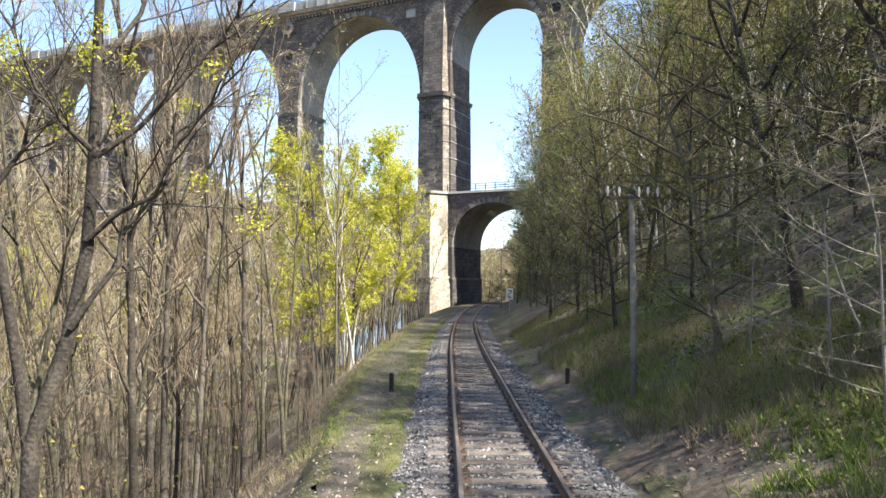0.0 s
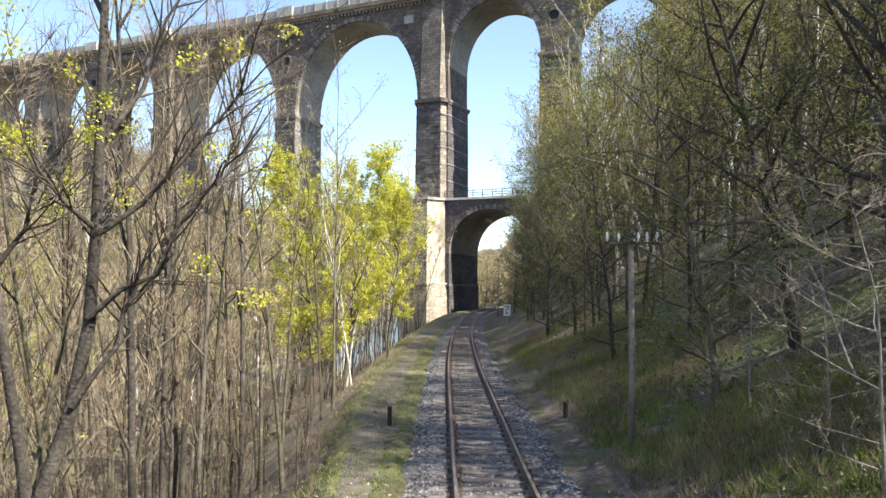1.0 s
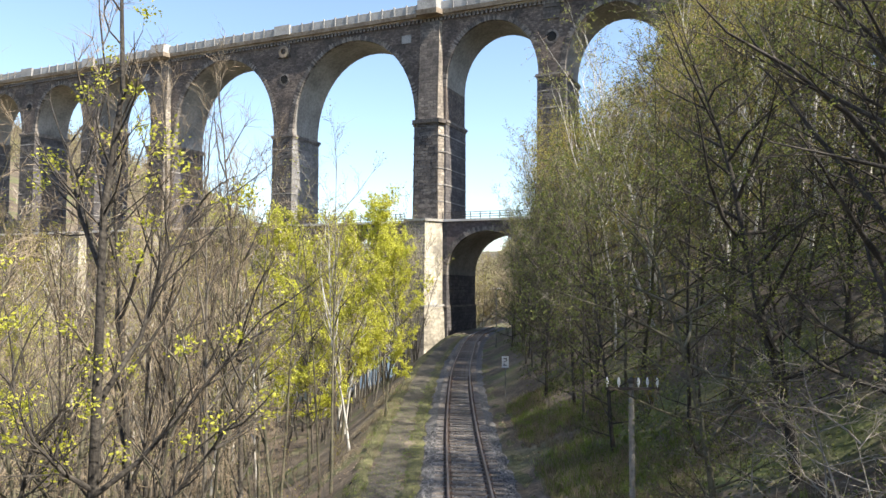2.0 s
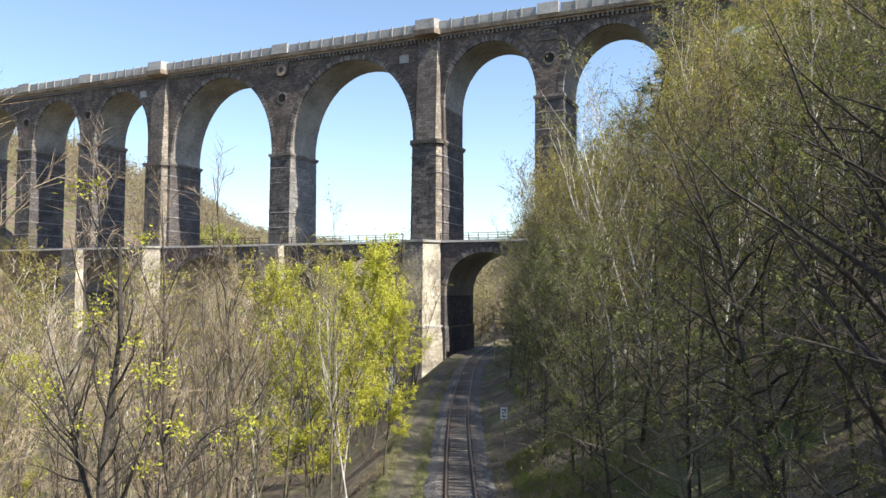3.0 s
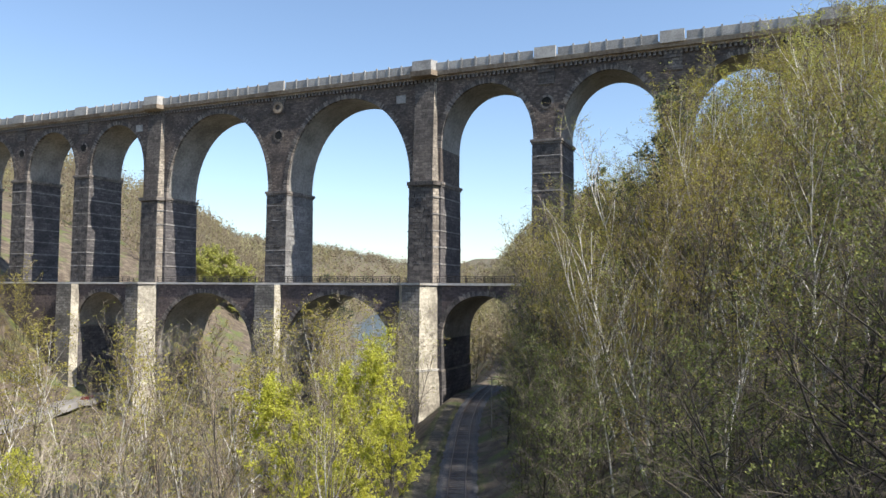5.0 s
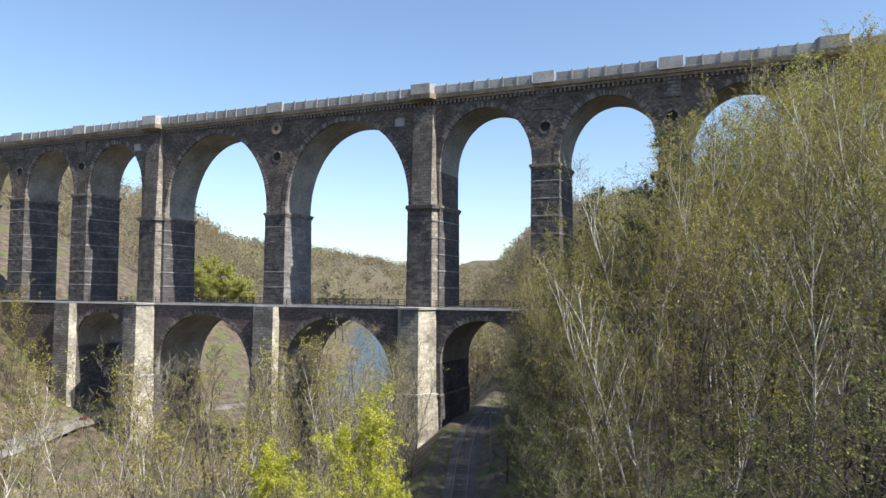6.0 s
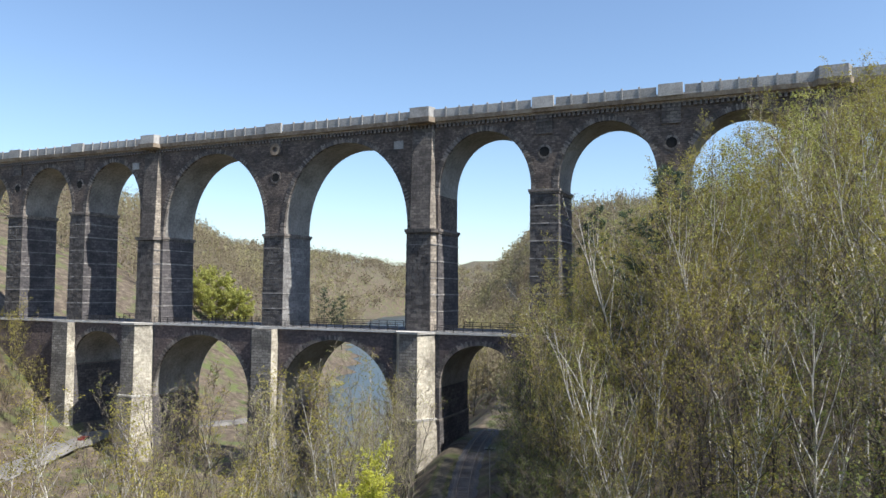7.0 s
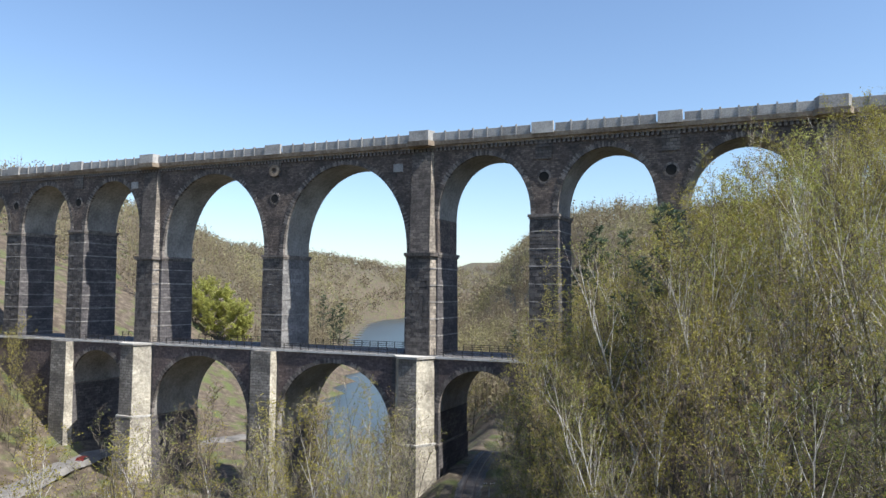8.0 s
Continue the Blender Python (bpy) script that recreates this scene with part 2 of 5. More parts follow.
# ---- mesh helpers ----
def mesh_of(name, verts, faces, mat, smooth=False):
    me = bpy.data.meshes.new(name)
    me.from_pydata([tuple(v) for v in verts], [], [tuple(f) for f in faces])
    for x in mat if isinstance(mat, (list, tuple)) else (mat,):
        me.materials.append(x)
    if smooth:
        me.shade_smooth()
    me.update()
    return me


def part(name, verts, faces, mat, parent=None, label="", smooth=False, place=None):
    """One mesh object, under its thing or part."""
    ob = new(name, mesh_of(name, verts, faces, mat, smooth))
    if parent is not None:
        ob.parent = parent
    if place is not None:
        ob.matrix_basis = place
    return tagged(ob, label)


def piece(name, me, parent, place):
    ob = new(name, me)
    ob.parent = parent
    ob.matrix_basis = place
    return ob


def thing(name, label, category, at=(0, 0, 0), group="", kind=""):
    ob = new(name)
    ob.empty_display_size = 0.2
    ob.location = at
    return tagged(ob, label, category, group, kind)


def hull(v, f, bottom, top):
    """Adds a prism between two rings of equal count (counter-clockwise from above), with both caps."""
    k, n = len(v), len(bottom)
    v += [*bottom, *top]
    f += [(k + i, k + (i + 1) % n, k + n + (i + 1) % n, k + n + i) for i in range(n)]
    f += [tuple(k + n + i for i in range(n)), tuple(k + i for i in reversed(range(n)))]


def box(v, f, x0, x1, y0, y1, z0, z1, dx=0.0, dy=0.0):
    """A block; dx, dy: how far the top is drawn in at each side."""
    hull(v, f, [(x0, y0, z0), (x1, y0, z0), (x1, y1, z0), (x0, y1, z0)],
         [(x0 + dx, y0 + dy, z1), (x1 - dx, y0 + dy, z1), (x1 - dx, y1 - dy, z1), (x0 + dx, y1 - dy, z1)])


def bevelled(x, y, z, b):
    """A block about the origin, resting on z = 0, with its upper edges chamfered by b."""
    v, f = [], []
    hull(v, f, [(-x, -y, 0), (x, -y, 0), (x, y, 0), (-x, y, 0)], [(-x, -y, z - b), (x, -y, z - b), (x, y, z - b), (-x, y, z - b)])
    f.pop(), f.pop()
    k = len(v)
    v += [(-x + b, -y + b, z), (x - b, -y + b, z), (x - b, y - b, z), (-x + b, y - b, z)]
    f += [(4 + i, 4 + (i + 1) % 4, k + (i + 1) % 4, k + i) for i in range(4)] + [(k, k + 1, k + 2, k + 3), (3, 2, 1, 0)]
    return v, f


def tube(v, f, pts, radii, n=5, cap=True):
    """A round bar of changing thickness along points."""
    pts = [Vector(p) for p in pts]
    k = len(v)
    for i, p in enumerate(pts):
        way = (pts[min(i + 1, len(pts) - 1)] - pts[max(i - 1, 0)]).normalized()
        a = way.orthogonal().normalized() if i == 0 else (a - way * a.dot(way)).normalized()
        b = way.cross(a)
        for j in range(n):
            w = 2 * math.pi * j / n
            v.append(p + (a * math.cos(w) + b * math.sin(w)) * radii[i])
    for i in range(len(pts) - 1):
        f += [(k + i * n + j, k + i * n + (j + 1) % n, k + (i + 1) * n + (j + 1) % n, k + (i + 1) * n + j) for j in range(n)]
    if cap:
        f.append(tuple(k + (len(pts) - 1) * n + j for j in range(n)))
        f.append(tuple(k + j for j in reversed(range(n))))


# ---- the line of the track ----
KNOTS = [(10.4, -20), (5.9, -10), (1.4, 0), (-3.15, 10.2), (-6.95, 18.5), (-15.2, 36.8), (-24.0, 57.6), (-30.7, 75), (-36.2, 90), (-41.2, 106), (-44.8, 122), (-47.0, 140), (-48.5, 165), (-51, 190)]


def spline(knots, step=0.5):
    out = []
    k = [Vector(p) for p in knots]
    for i in range(len(k) - 1):
        a, b, c, e = k[max(i - 1, 0)], k[i], k[i + 1], k[min(i + 2, len(k) - 1)]
        n = max(2, int((c - b).length / step))
        for j in range(n):
            t = j / n
            out.append(0.5 * (2 * b + (c - a) * t + (2 * a - 5 * b + 4 * c - e) * t * t + (3 * b - a - 3 * c + e) * t ** 3))
    out.append(k[-1])
    return np.array([tuple(p) for p in out])


LINE = spline(KNOTS)
LINE_S = np.r_[0, np.cumsum(np.linalg.norm(np.diff(LINE, axis=0), axis=1))]
S_CAM = float(LINE_S[np.argmin(np.linalg.norm(LINE - np.array([0.2, 0.5]), axis=1))])


def on_line(s, d, z=0.0):
    """The place s metres along the track past the camera, d metres to its right, and the way along it."""
    s = s + S_CAM
    x, y = np.interp(s, LINE_S, LINE[:, 0]), np.interp(s, LINE_S, LINE[:, 1])
    x1, y1 = np.interp(s + 0.4, LINE_S, LINE[:, 0]), np.interp(s + 0.4, LINE_S, LINE[:, 1])
    x0, y0 = np.interp(s - 0.4, LINE_S, LINE[:, 0]), np.interp(s - 0.4, LINE_S, LINE[:, 1])
    ax, ay = x1 - x0, y1 - y0
    g = math.hypot(ax, ay)
    ax, ay = ax / g, ay / g
    return Vector((x + ay * d, y - ax * d, z)), math.degrees(math.atan2(-ax, ay))


# the foot of the right-hand hill: along the track, then up the valley, and the river
AXIS = spline([(28, -60), *KNOTS[:12], (-60, 175), (-100, 260), (-185, 460), (-345, 860), (-385, 1100), (-600, 1600), (-800, 2000)], 4.0)
RIVER = spline([(-100, -160), (-98, -60), (-95, 20), (-85, 60), (-73, 92), (-68.5, 112), (-100, 175), (-150, 268), (-287, 540), (-415, 800), (-452, 930), (-438, 1050)], 6.0)


def beside(line, x, y):
    """Signed distance to the right of a line, vectorised."""
    x, y = np.asarray(x, float), np.asarray(y, float)
    best, sign = np.full(x.shape, 1e9), np.zeros(x.shape)
    for a, b in zip(line[:-1:2], line[2::2]):
        w = b - a
        g = max(w @ w, 1e-9)
        t = np.clip(((x - a[0]) * w[0] + (y - a[1]) * w[1]) / g, 0, 1)
        px, py = x - a[0] - t * w[0], y - a[1] - t * w[1]
        q = px * px + py * py
        near = q < best
        best = np.where(near, q, best)
        sign = np.where(near, np.where(px * w[1] - py * w[0] > 0, 1.0, -1.0), sign)
    return np.sqrt(best) * sign


def waves(x, y):
    return (np.sin(x * 0.71 + 1.3 * np.sin(y * 0.23)) * np.sin(y * 0.63 + 1.1 * np.sin(x * 0.31)) * 0.5
            + np.sin(x * 0.17 + 2) * np.sin(y * 0.19 + 1) + np.sin(x * 1.9 + y * 0.7) * np.sin(y * 2.3 - x * 0.5) * 0.22)


def height(x, y):
    """The lie of the land: cutting slope at the right, path, bank down to the valley floor, far hillside."""
    x, y = np.asarray(x, float), np.asarray(y, float)
    d = beside(AXIS, x, y)
    dr = np.abs(beside(RIVER, x, y))
    rise = np.interp(d, [1.4, 1.8, 2.6, 3.2, 5, 9, 30, 70, 110, 200, 900], [-0.5, -0.23, -0.12, 0.27, 1.1, 3.3, 17, 40, 48, 54, 60])
    e = -d - 1.3 * np.clip((y - 11) / 16, 0, 1) * np.clip((-d - 2.0) / 1.2, 0, 1) * np.clip((30 + d) / 20, 0, 1)
    fall = np.interp(e + 22 * np.clip((y - 125) / 90, 0, 1) * np.clip(-d / 30, 0, 1) - 95 * np.clip((y - 300) / 260, 0, 1), [1.4, 1.8, 3.1, 4.0, 7.5, 12, 19, 34, 60, 78, 92, 125, 170, 260, 1000], [-0.5, -0.23, -0.25, -1.0, -3.9, -6.8, -8.7, -9.0, -9.0, -6.8, -0.5, 24, 46, 66, 80])
    z = np.where(d > 0, rise, fall)
    # the far shoulders of the valley stand higher than its near slopes
    z = z + np.interp(d, [15, 60, 100, 180], [0, 34, 30, 0]) * np.clip((y - 230) / 260, 0, 1) + np.interp(-d, [125, 200], [0, 17]) * np.clip((y - 160) / 120, 0, 1)
    rough = np.clip((np.abs(d) - 3.6) / 7, 0, 1)
    z = z + waves(x, y) * 0.28 * rough + np.sin(x * 0.021 + 1) * np.sin(y * 0.017) * 3.0 * np.clip((np.abs(d) - 120) / 200, 0, 1)
    dist = np.hypot(x, y)
    z = np.where(dist > 900, z + np.clip((dist - 900) / 900, 0, 1) * (88 + 34 * np.clip(d / 160, 0, 1) - z) * 0.95, z)
    k = np.clip((y - 130) / 120, 0, 1) * 7 + np.clip((y - 300) / 200, 0, 1) * 9
    return np.where(dr < 16 + k, np.minimum(z, np.interp(dr - k, [6, 10, 16], [-12.4, -10.4, -9.0])), z)


LEVELS = {}


def level(x, y):
    key = (round(x, 3), round(y, 3))
    if key not in LEVELS:
        LEVELS[key] = float(height(np.array([x]), np.array([y]))[0])
    return LEVELS[key]


# ---- ground, one sheet to the horizon ----
def steps(lo, a, b, hi, fine, grow):
    mid = list(np.arange(a, b + 1e-6, fine))
    up, st = [b], fine
    while up[-1] < hi:
        st = st * grow if up[-1] > 1000 else min(st * grow, 17)
        up.append(up[-1] + st)
    down, st = [a], fine
    while down[-1] > lo:
        st = st * grow if down[-1] < -700 else min(st * grow, 17)
        down.append(down[-1] - st)
    return np.array(down[:0:-1] + mid + up[1:])


gx, gy = steps(-4200, -60, 30, 4200, 1.4, 1.16), steps(-900, -6, 120, 4600, 1.4, 1.14)
XX, YY = np.meshgrid(gx, gy)
ZZ = height(XX, YY)
nx, ny = len(gx), len(gy)
gv = np.stack([XX.ravel(), YY.ravel(), ZZ.ravel()], -1)
gf = [(j * nx + i, j * nx + i + 1, (j + 1) * nx + i + 1, (j + 1) * nx + i) for j in range(ny - 1) for i in range(nx - 1)]


def ground_material():
    """Leaf litter, moss and turf by two sizes of noise; steep bare earth."""
    m = material("woodland_floor", ((0.048, 0.036, 0.025), (0.095, 0.073, 0.052), (0.19, 0.155, 0.112)), 0.95, 0.55, 11, 0.9, 0.06)
    n, l = m.node_tree.nodes, m.node_tree.links
    b = n["Principled BSDF"]
    litter = b.inputs["Base Color"].links[0].from_socket
    co = n.new("ShaderNodeTexCoord")
    patch, blades = n.new("ShaderNodeTexNoise"), n.new("ShaderNodeTexNoise")
    patch.inputs["Scale"].default_value, blades.inputs["Scale"].default_value = 0.22, 7.0
    patch.inputs["Detail"].default_value, blades.inputs["Detail"].default_value = 5, 6
    for t in (patch, blades):
        l.new(co.outputs["Object"], t.inputs["Vector"])
    turf = n.new("ShaderNodeValToRGB")
    turf.color_ramp.elements[0].position, turf.color_ramp.elements[1].position = 0.3, 0.7
    turf.color_ramp.elements[0].color, turf.color_ramp.elements[1].color = (0.05, 0.07, 0.02, 1), (0.135, 0.15, 0.05, 1)
    l.new(blades.outputs["Fac"], turf.inputs[0])
    edge = n.new("ShaderNodeValToRGB")
    edge.color_ramp.elements[0].position, edge.color_ramp.elements[1].position = 0.50, 0.66
    l.new(patch.outputs["Fac"], edge.inputs[0])
    mix = n.new("ShaderNodeMix")
    mix.data_type = "RGBA"
    l.new(edge.outputs[0], mix.inputs[0])
    l.new(litter, mix.inputs[6])
    l.new(turf.outputs[0], mix.inputs[7])
    l.new(mix.outputs[2], b.inputs["Base Color"])
    return m


M["ground"] = ground_material()
ground = tagged(part("ground", gv, gf, M["ground"], smooth=True), "valley ground of leaf litter, moss and turf", "ground", kind="structure")

# river
wv, wf = [], []
for i, p in enumerate(RIVER):
    q = RIVER[min(i + 1, len(RIVER) - 1)] - RIVER[max(i - 1, 0)]
    q = q / np.linalg.norm(q)
    half = 12 + 7 * min(1, max(0, (p[1] - 130) / 120)) + 9 * min(1, max(0, (p[1] - 300) / 200))
    for side in (-1, 1):
        wv.append((p[0] + q[1] * side * half, p[1] - q[0] * side * half, -10.8))
wf = [(2 * i, 2 * i + 1, 2 * i + 3, 2 * i + 2) for i in range(len(RIVER) - 1)]
M["water"] = material("river_water", ((0.02, 0.03, 0.03), (0.03, 0.04, 0.04), (0.04, 0.05, 0.05)), 0.28, 0.3, 4, 0.2, 0.05)
tagged(part("water", wv, wf, M["water"]), "calm river with sky reflections", "river", kind="structure")

# road on the valley floor
ROAD = spline([(-104, 46), (-109, 60), (-114, 76), (-118.5, 90), (-123, 103), (-124.5, 113), (-123.5, 124), (-118, 150)], 2.0)
rv = []
for i, p in enumerate(ROAD):
    q = ROAD[min(i + 1, len(ROAD) - 1)] - ROAD[max(i - 1, 0)]
    q = q / np.linalg.norm(q)
    z = max(level(*p), level(p[0] + q[1] * 2, p[1] - q[0] * 2), level(p[0] - q[1] * 2, p[1] + q[0] * 2)) + 0.06
    for side in (-2.9, -1.9, 1.9, 2.9):
        rv.append((p[0] + q[1] * side, p[1] - q[0] * side, z - (0.9 if abs(side) > 2 else 0)))
rf = [(4 * i + k, 4 * i + k + 1, 4 * i + k + 5, 4 * i + k + 4) for i in range(len(ROAD) - 1) for k in range(3)]
tagged(part("road", rv, rf, M["asphalt"]), "narrow pale asphalt road on the valley floor", "road", kind="structure")

# ---- railway track ----
track = thing("railway_track", "single railway track of rusty rails on wooden sleepers in ballast", "track", kind="structure")
cs = np.arange(-12, 135, 1.0)
prof = [(-2.05, -0.42), (-1.8, -0.31), (-1.55, -0.24), (-1.3, -0.19), (-0.5, -0.21), (0.5, -0.21), (1.3, -0.19), (1.6, -0.24), (1.9, -0.30), (2.2, -0.42)]
bv, bf = [], []
for i, s in enumerate(cs):
    for k, (d, z) in enumerate(prof):
        bv.append(on_line(s, d + (random.uniform(-0.12, 0.12) if abs(d) > 1.5 else 0), z + random.uniform(-0.02, 0.02))[0])
np_ = len(prof)
bf = [(i * np_ + k, i * np_ + k + 1, (i + 1) * np_ + k + 1, (i + 1) * np_ + k) for i in range(len(cs) - 1) for k in range(np_ - 1)]
part("ballast_bed", bv, bf, M["ballast"], track, "grey crushed stone ballast bed")


def rail_profile():
    half = [(0.0625, -0.159), (0.0625, -0.148), (0.012, -0.13), (0.009, -0.05), (0.034, -0.038), (0.036, -0.008), (0.026, 0.0)]
    return half + [(-x, z) for x, z in reversed(half)]


for side in (-0.7535, 0.7535):
    v, f, pr = [], [], rail_profile()
    ss = np.arange(-12, 134, 1.0)
    for s in ss:
        for d, z in pr:
            v.append(on_line(s, side + d, z)[0])
    n = len(pr)
    me_faces = [(i * n + k, (i + 1) * n + k, (i + 1) * n + (k + 1) % n, i * n + (k + 1) % n) for i in range(len(ss) - 1) for k in range(n)]
    ob = part("rail", v, me_faces, [M["rail"], M["tread"]], track, "rusty steel rail with a worn head")
    for i, p in enumerate(ob.data.polygons):
        if i % n in (5, 6, 7):
            p.material_index = 1

sl_v, sl_f = bevelled(1.3, 0.13, 0.14, 0.012)
sleeper_me = mesh_of("sleeper", sl_v, sl_f, M["sleeper"])
cv, cf = [], []
box(cv, cf, -0.17, 0.17, -0.08, 0.08, 0, 0.022)
for sx in (-1, 1):
    box(cv, cf, sx * 0.115 - 0.03, sx * 0.115 + 0.03, -0.045, 0.045, 0.022, 0.055, 0.008, 0.008)
    tube(cv, cf, [(sx * 0.125, 0, 0.05), (sx * 0.125, 0, 0.088)], [0.02, 0.018], 6)
chair_me = mesh_of("rail_fastening", cv, cf, M["chair"])
for i in range(int(140 / 0.63)):
    s = -8 + i * 0.63
    p, a = on_line(s, random.uniform(-0.02, 0.02), -0.31 + random.uniform(-0.006, 0.006))
    sl = piece("sleeper", sleeper_me, track, pose(*p, 0, 0, a + random.uniform(-0.5, 0.5)))
    if s < 60:
        for side in (-0.7535, 0.7535):
            piece("rail_fastening", chair_me, sl, pose(side, 0, 0.135))

# loose ballast stones
sv, sf = [], []
rng = random.Random(5)
for i in range(17000):
    s = 5 + 34 * rng.random() ** 1.6
    d = rng.uniform(-2.0, 2.1) if i % 6 else rng.uniform(-3.2, -1.7)
    z = float(np.interp(d, [p[0] for p in prof], [p[1] for p in prof])) if d > -2.1 else -0.225
    if abs(abs(d) - 0.75) < 0.08:
        continue
    p = on_line(s, d, z + 0.012)[0]
    r = rng.uniform(0.018, 0.046) if d > -2.1 else rng.uniform(0.01, 0.022)
    k = len(sv)
    for w in ((1, 0, 0), (-1, 0, 0), (0, 1, 0), (0, -1, 0), (0, 0, 0.8), (0, 0, -0.8)):
        sv.append(p + Vector((w[0] + rng.uniform(-0.4, 0.4), w[1] + rng.uniform(-0.4, 0.4), w[2] + rng.uniform(-0.3, 0.3))) * r)
    sf += [(k + a, k + b, k + c) for a, b, c in ((0, 2, 4), (2, 1, 4), (1, 3, 4), (3, 0, 4), (2, 0, 5), (1, 2, 5), (3, 1, 5), (0, 3, 5))]
tagged(part("ballast_stones", sv, sf, M["stone"]), "loose crushed grey ballast stones", "gravel", kind="stuff")



def strip(name, label, category, mat, s0, s1, d0, d1, lift, ragged=0.15, widen=(0, 0)):
    """A strip of surface that runs beside the track, with uneven edges."""
    ss = np.arange(s0, s1, 0.7)
    pts = []
    for s in ss:
        more = min(1, max(0, (s - 10) / 16))
        a, e = d0 - widen[0] * more + rng.uniform(-ragged, ragged), d1 - widen[1] * more + rng.uniform(-ragged, ragged)
        pts += [on_line(s, a + (e - a) * k / 4)[0] for k in range(5)]
    zs = height(np.array([p.x for p in pts]), np.array([p.y for p in pts]))
    v = [(p.x, p.y, z + (lift if i % 5 in (1, 2, 3) else -0.03)) for i, (p, z) in enumerate(zip(pts, zs))]
    f = [(5 * i + k, 5 * i + k + 1, 5 * i + k + 6, 5 * i + k + 5) for i in range(len(ss) - 1) for k in range(4)]
    return tagged(part(name, v, f, mat, smooth=True), label, category, kind="structure")


strip("footpath", "trodden gravel path beside the track", "path", M["path"], -6, 110, -2.95, -2.3, 0.02, 0.2, (1.0, 0.1))
strip("moss_verge", "mossy verge between ballast and path", "verge", M["moss"], -6, 110, -2.45, -1.8, 0.022, 0.22)
strip("moss_verge", "mossy outer edge of the path", "verge", M["moss"], -6, 110, -3.3, -2.8, 0.022, 0.2, (1.2, 0.9))
strip("moss_verge", "mossy strip at the foot of the slope", "verge", M["moss"], -6, 70, 2.0, 2.6, 0.02, 0.2)

# ---- viaduct ----
Y0, Y1, TOP = 110.4, 118.6, 52.2
LY0, LY1, DECK = 108.2, 120.6, 17.9
viaduct = thing("viaduct", "two-tier railway viaduct of dark weathered stone arches", "viaduct", kind="structure")
# centre, half width, group pier, springing level of the arch at its left and right
PIERS = [(-171.5, 2.1, 0), (-151.5, 2.15, 0), (-132.3, 2.05, 0), (-111.9, 3.1, 1), (-82.1, 2.05, 0), (-52.1, 2.8, 1), (-31.2, 2.12, 0), (-12.1, 1.9, 0), (8.9, 2.8, 1), (29.5, 2.1, 0)]
LOWER = {-132.3: 2.4, -111.9: 3.9, -82.1: 3.2, -52.1: 4.2, -31.2: 3.0}


def arch_points(a, b, spring, crown, n=40):
    """The underside of a stilted or plain round arch."""
    r, c = (b - a) / 2, (a + b) / 2
    return [(c - r * math.cos(math.pi * i / n), spring + (crown - spring) * math.sin(math.pi * i / n) ** 0.92) for i in range(n + 1)]


def arched_wall(a, b, spring, crown, top, y0, y1, mat, name, ring_depth=0.9, stones=80):
    pts = arch_points(a, b, spring, crown)
    v, f = [], []
    for x, z in pts:
        v += [(x, y0, z), (x, y1, z), (x, y0, top), (x, y1, top)]
    for i in range(len(pts) - 1):
        p, q = 4 * i, 4 * i + 4
        f += [(p, q, q + 2, p + 2), (q + 1, p + 1, p + 3, q + 3), (p + 1, q + 1, q, p), (p + 2, q + 2, q + 3, p + 3)]
    wall = part(name, v, f, [mat, M["soffit"]], viaduct)
    for k, p in enumerate(wall.data.polygons):
        p.material_index = 1 if k % 4 == 2 else 0
    v, f = [], []
    fine = arch_points(a, b, spring, crown, 400)
    length = np.r_[0, np.cumsum([math.dist(p, q) for p, q in zip(fine, fine[1:])])]
    cut = np.linspace(0, length[-1], stones + 1)
    fx, fz = np.interp(cut, length, [p[0] for p in fine]), np.interp(cut, length, [p[1] for p in fine])
    c = ((a + b) / 2, spring + (crown - spring) * 0.25)
    for i in range(stones):
        gap = 0.06
        ends = []
        for t in (gap, 1 - gap):
            x, z = fx[i] + (fx[i + 1] - fx[i]) * t, fz[i] + (fz[i + 1] - fz[i]) * t
            g = math.hypot(fx[i + 1] - fx[i], fz[i + 1] - fz[i])
            ox, oz = -(fz[i + 1] - fz[i]) / g, (fx[i + 1] - fx[i]) / g
            ends.append((x - ox * 0.04, z - oz * 0.04, x + ox * (ring_depth + (0.22 if i % 2 else 0)), z + oz * (ring_depth + (0.22 if i % 2 else 0))))
        o = y0 - rng.uniform(0.04, 0.10)
        (x0, z0, X0, Z0), (x1, z1, X1, Z1) = ends
        hull(v, f, [(x0, o, z0), (x1, o, z1), (x1, y0 + 0.5, z1), (x0, y0 + 0.5, z0)], [(X0, o, Z0), (X1, o, Z1), (X1, y0 + 0.5, Z1), (X0, y0 + 0.5, Z0)])
    part("arch_ring", v, f, M["ring"], wall, "ring of wedge-shaped arch stones")
    return wall


def frustum(parent, name, rings, mat, label="", lit_side=None):
    """A body through rings of equal count at rising levels."""
    v, f = [], []
    for a, b in zip(rings, rings[1:]):
        hull(v, f, a, b)
    ob = part(name, v, f, [mat, lit_side or mat], parent, label)
    # the second material paints sunlight on both side faces
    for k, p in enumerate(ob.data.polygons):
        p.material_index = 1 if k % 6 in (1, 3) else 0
    return ob


def trapezium(c, half, front, y_wall, out, z):
    return [(c - front, y_wall - out, z), (c + front, y_wall - out, z), (c + half, y_wall, z), (c - half, y_wall, z)]


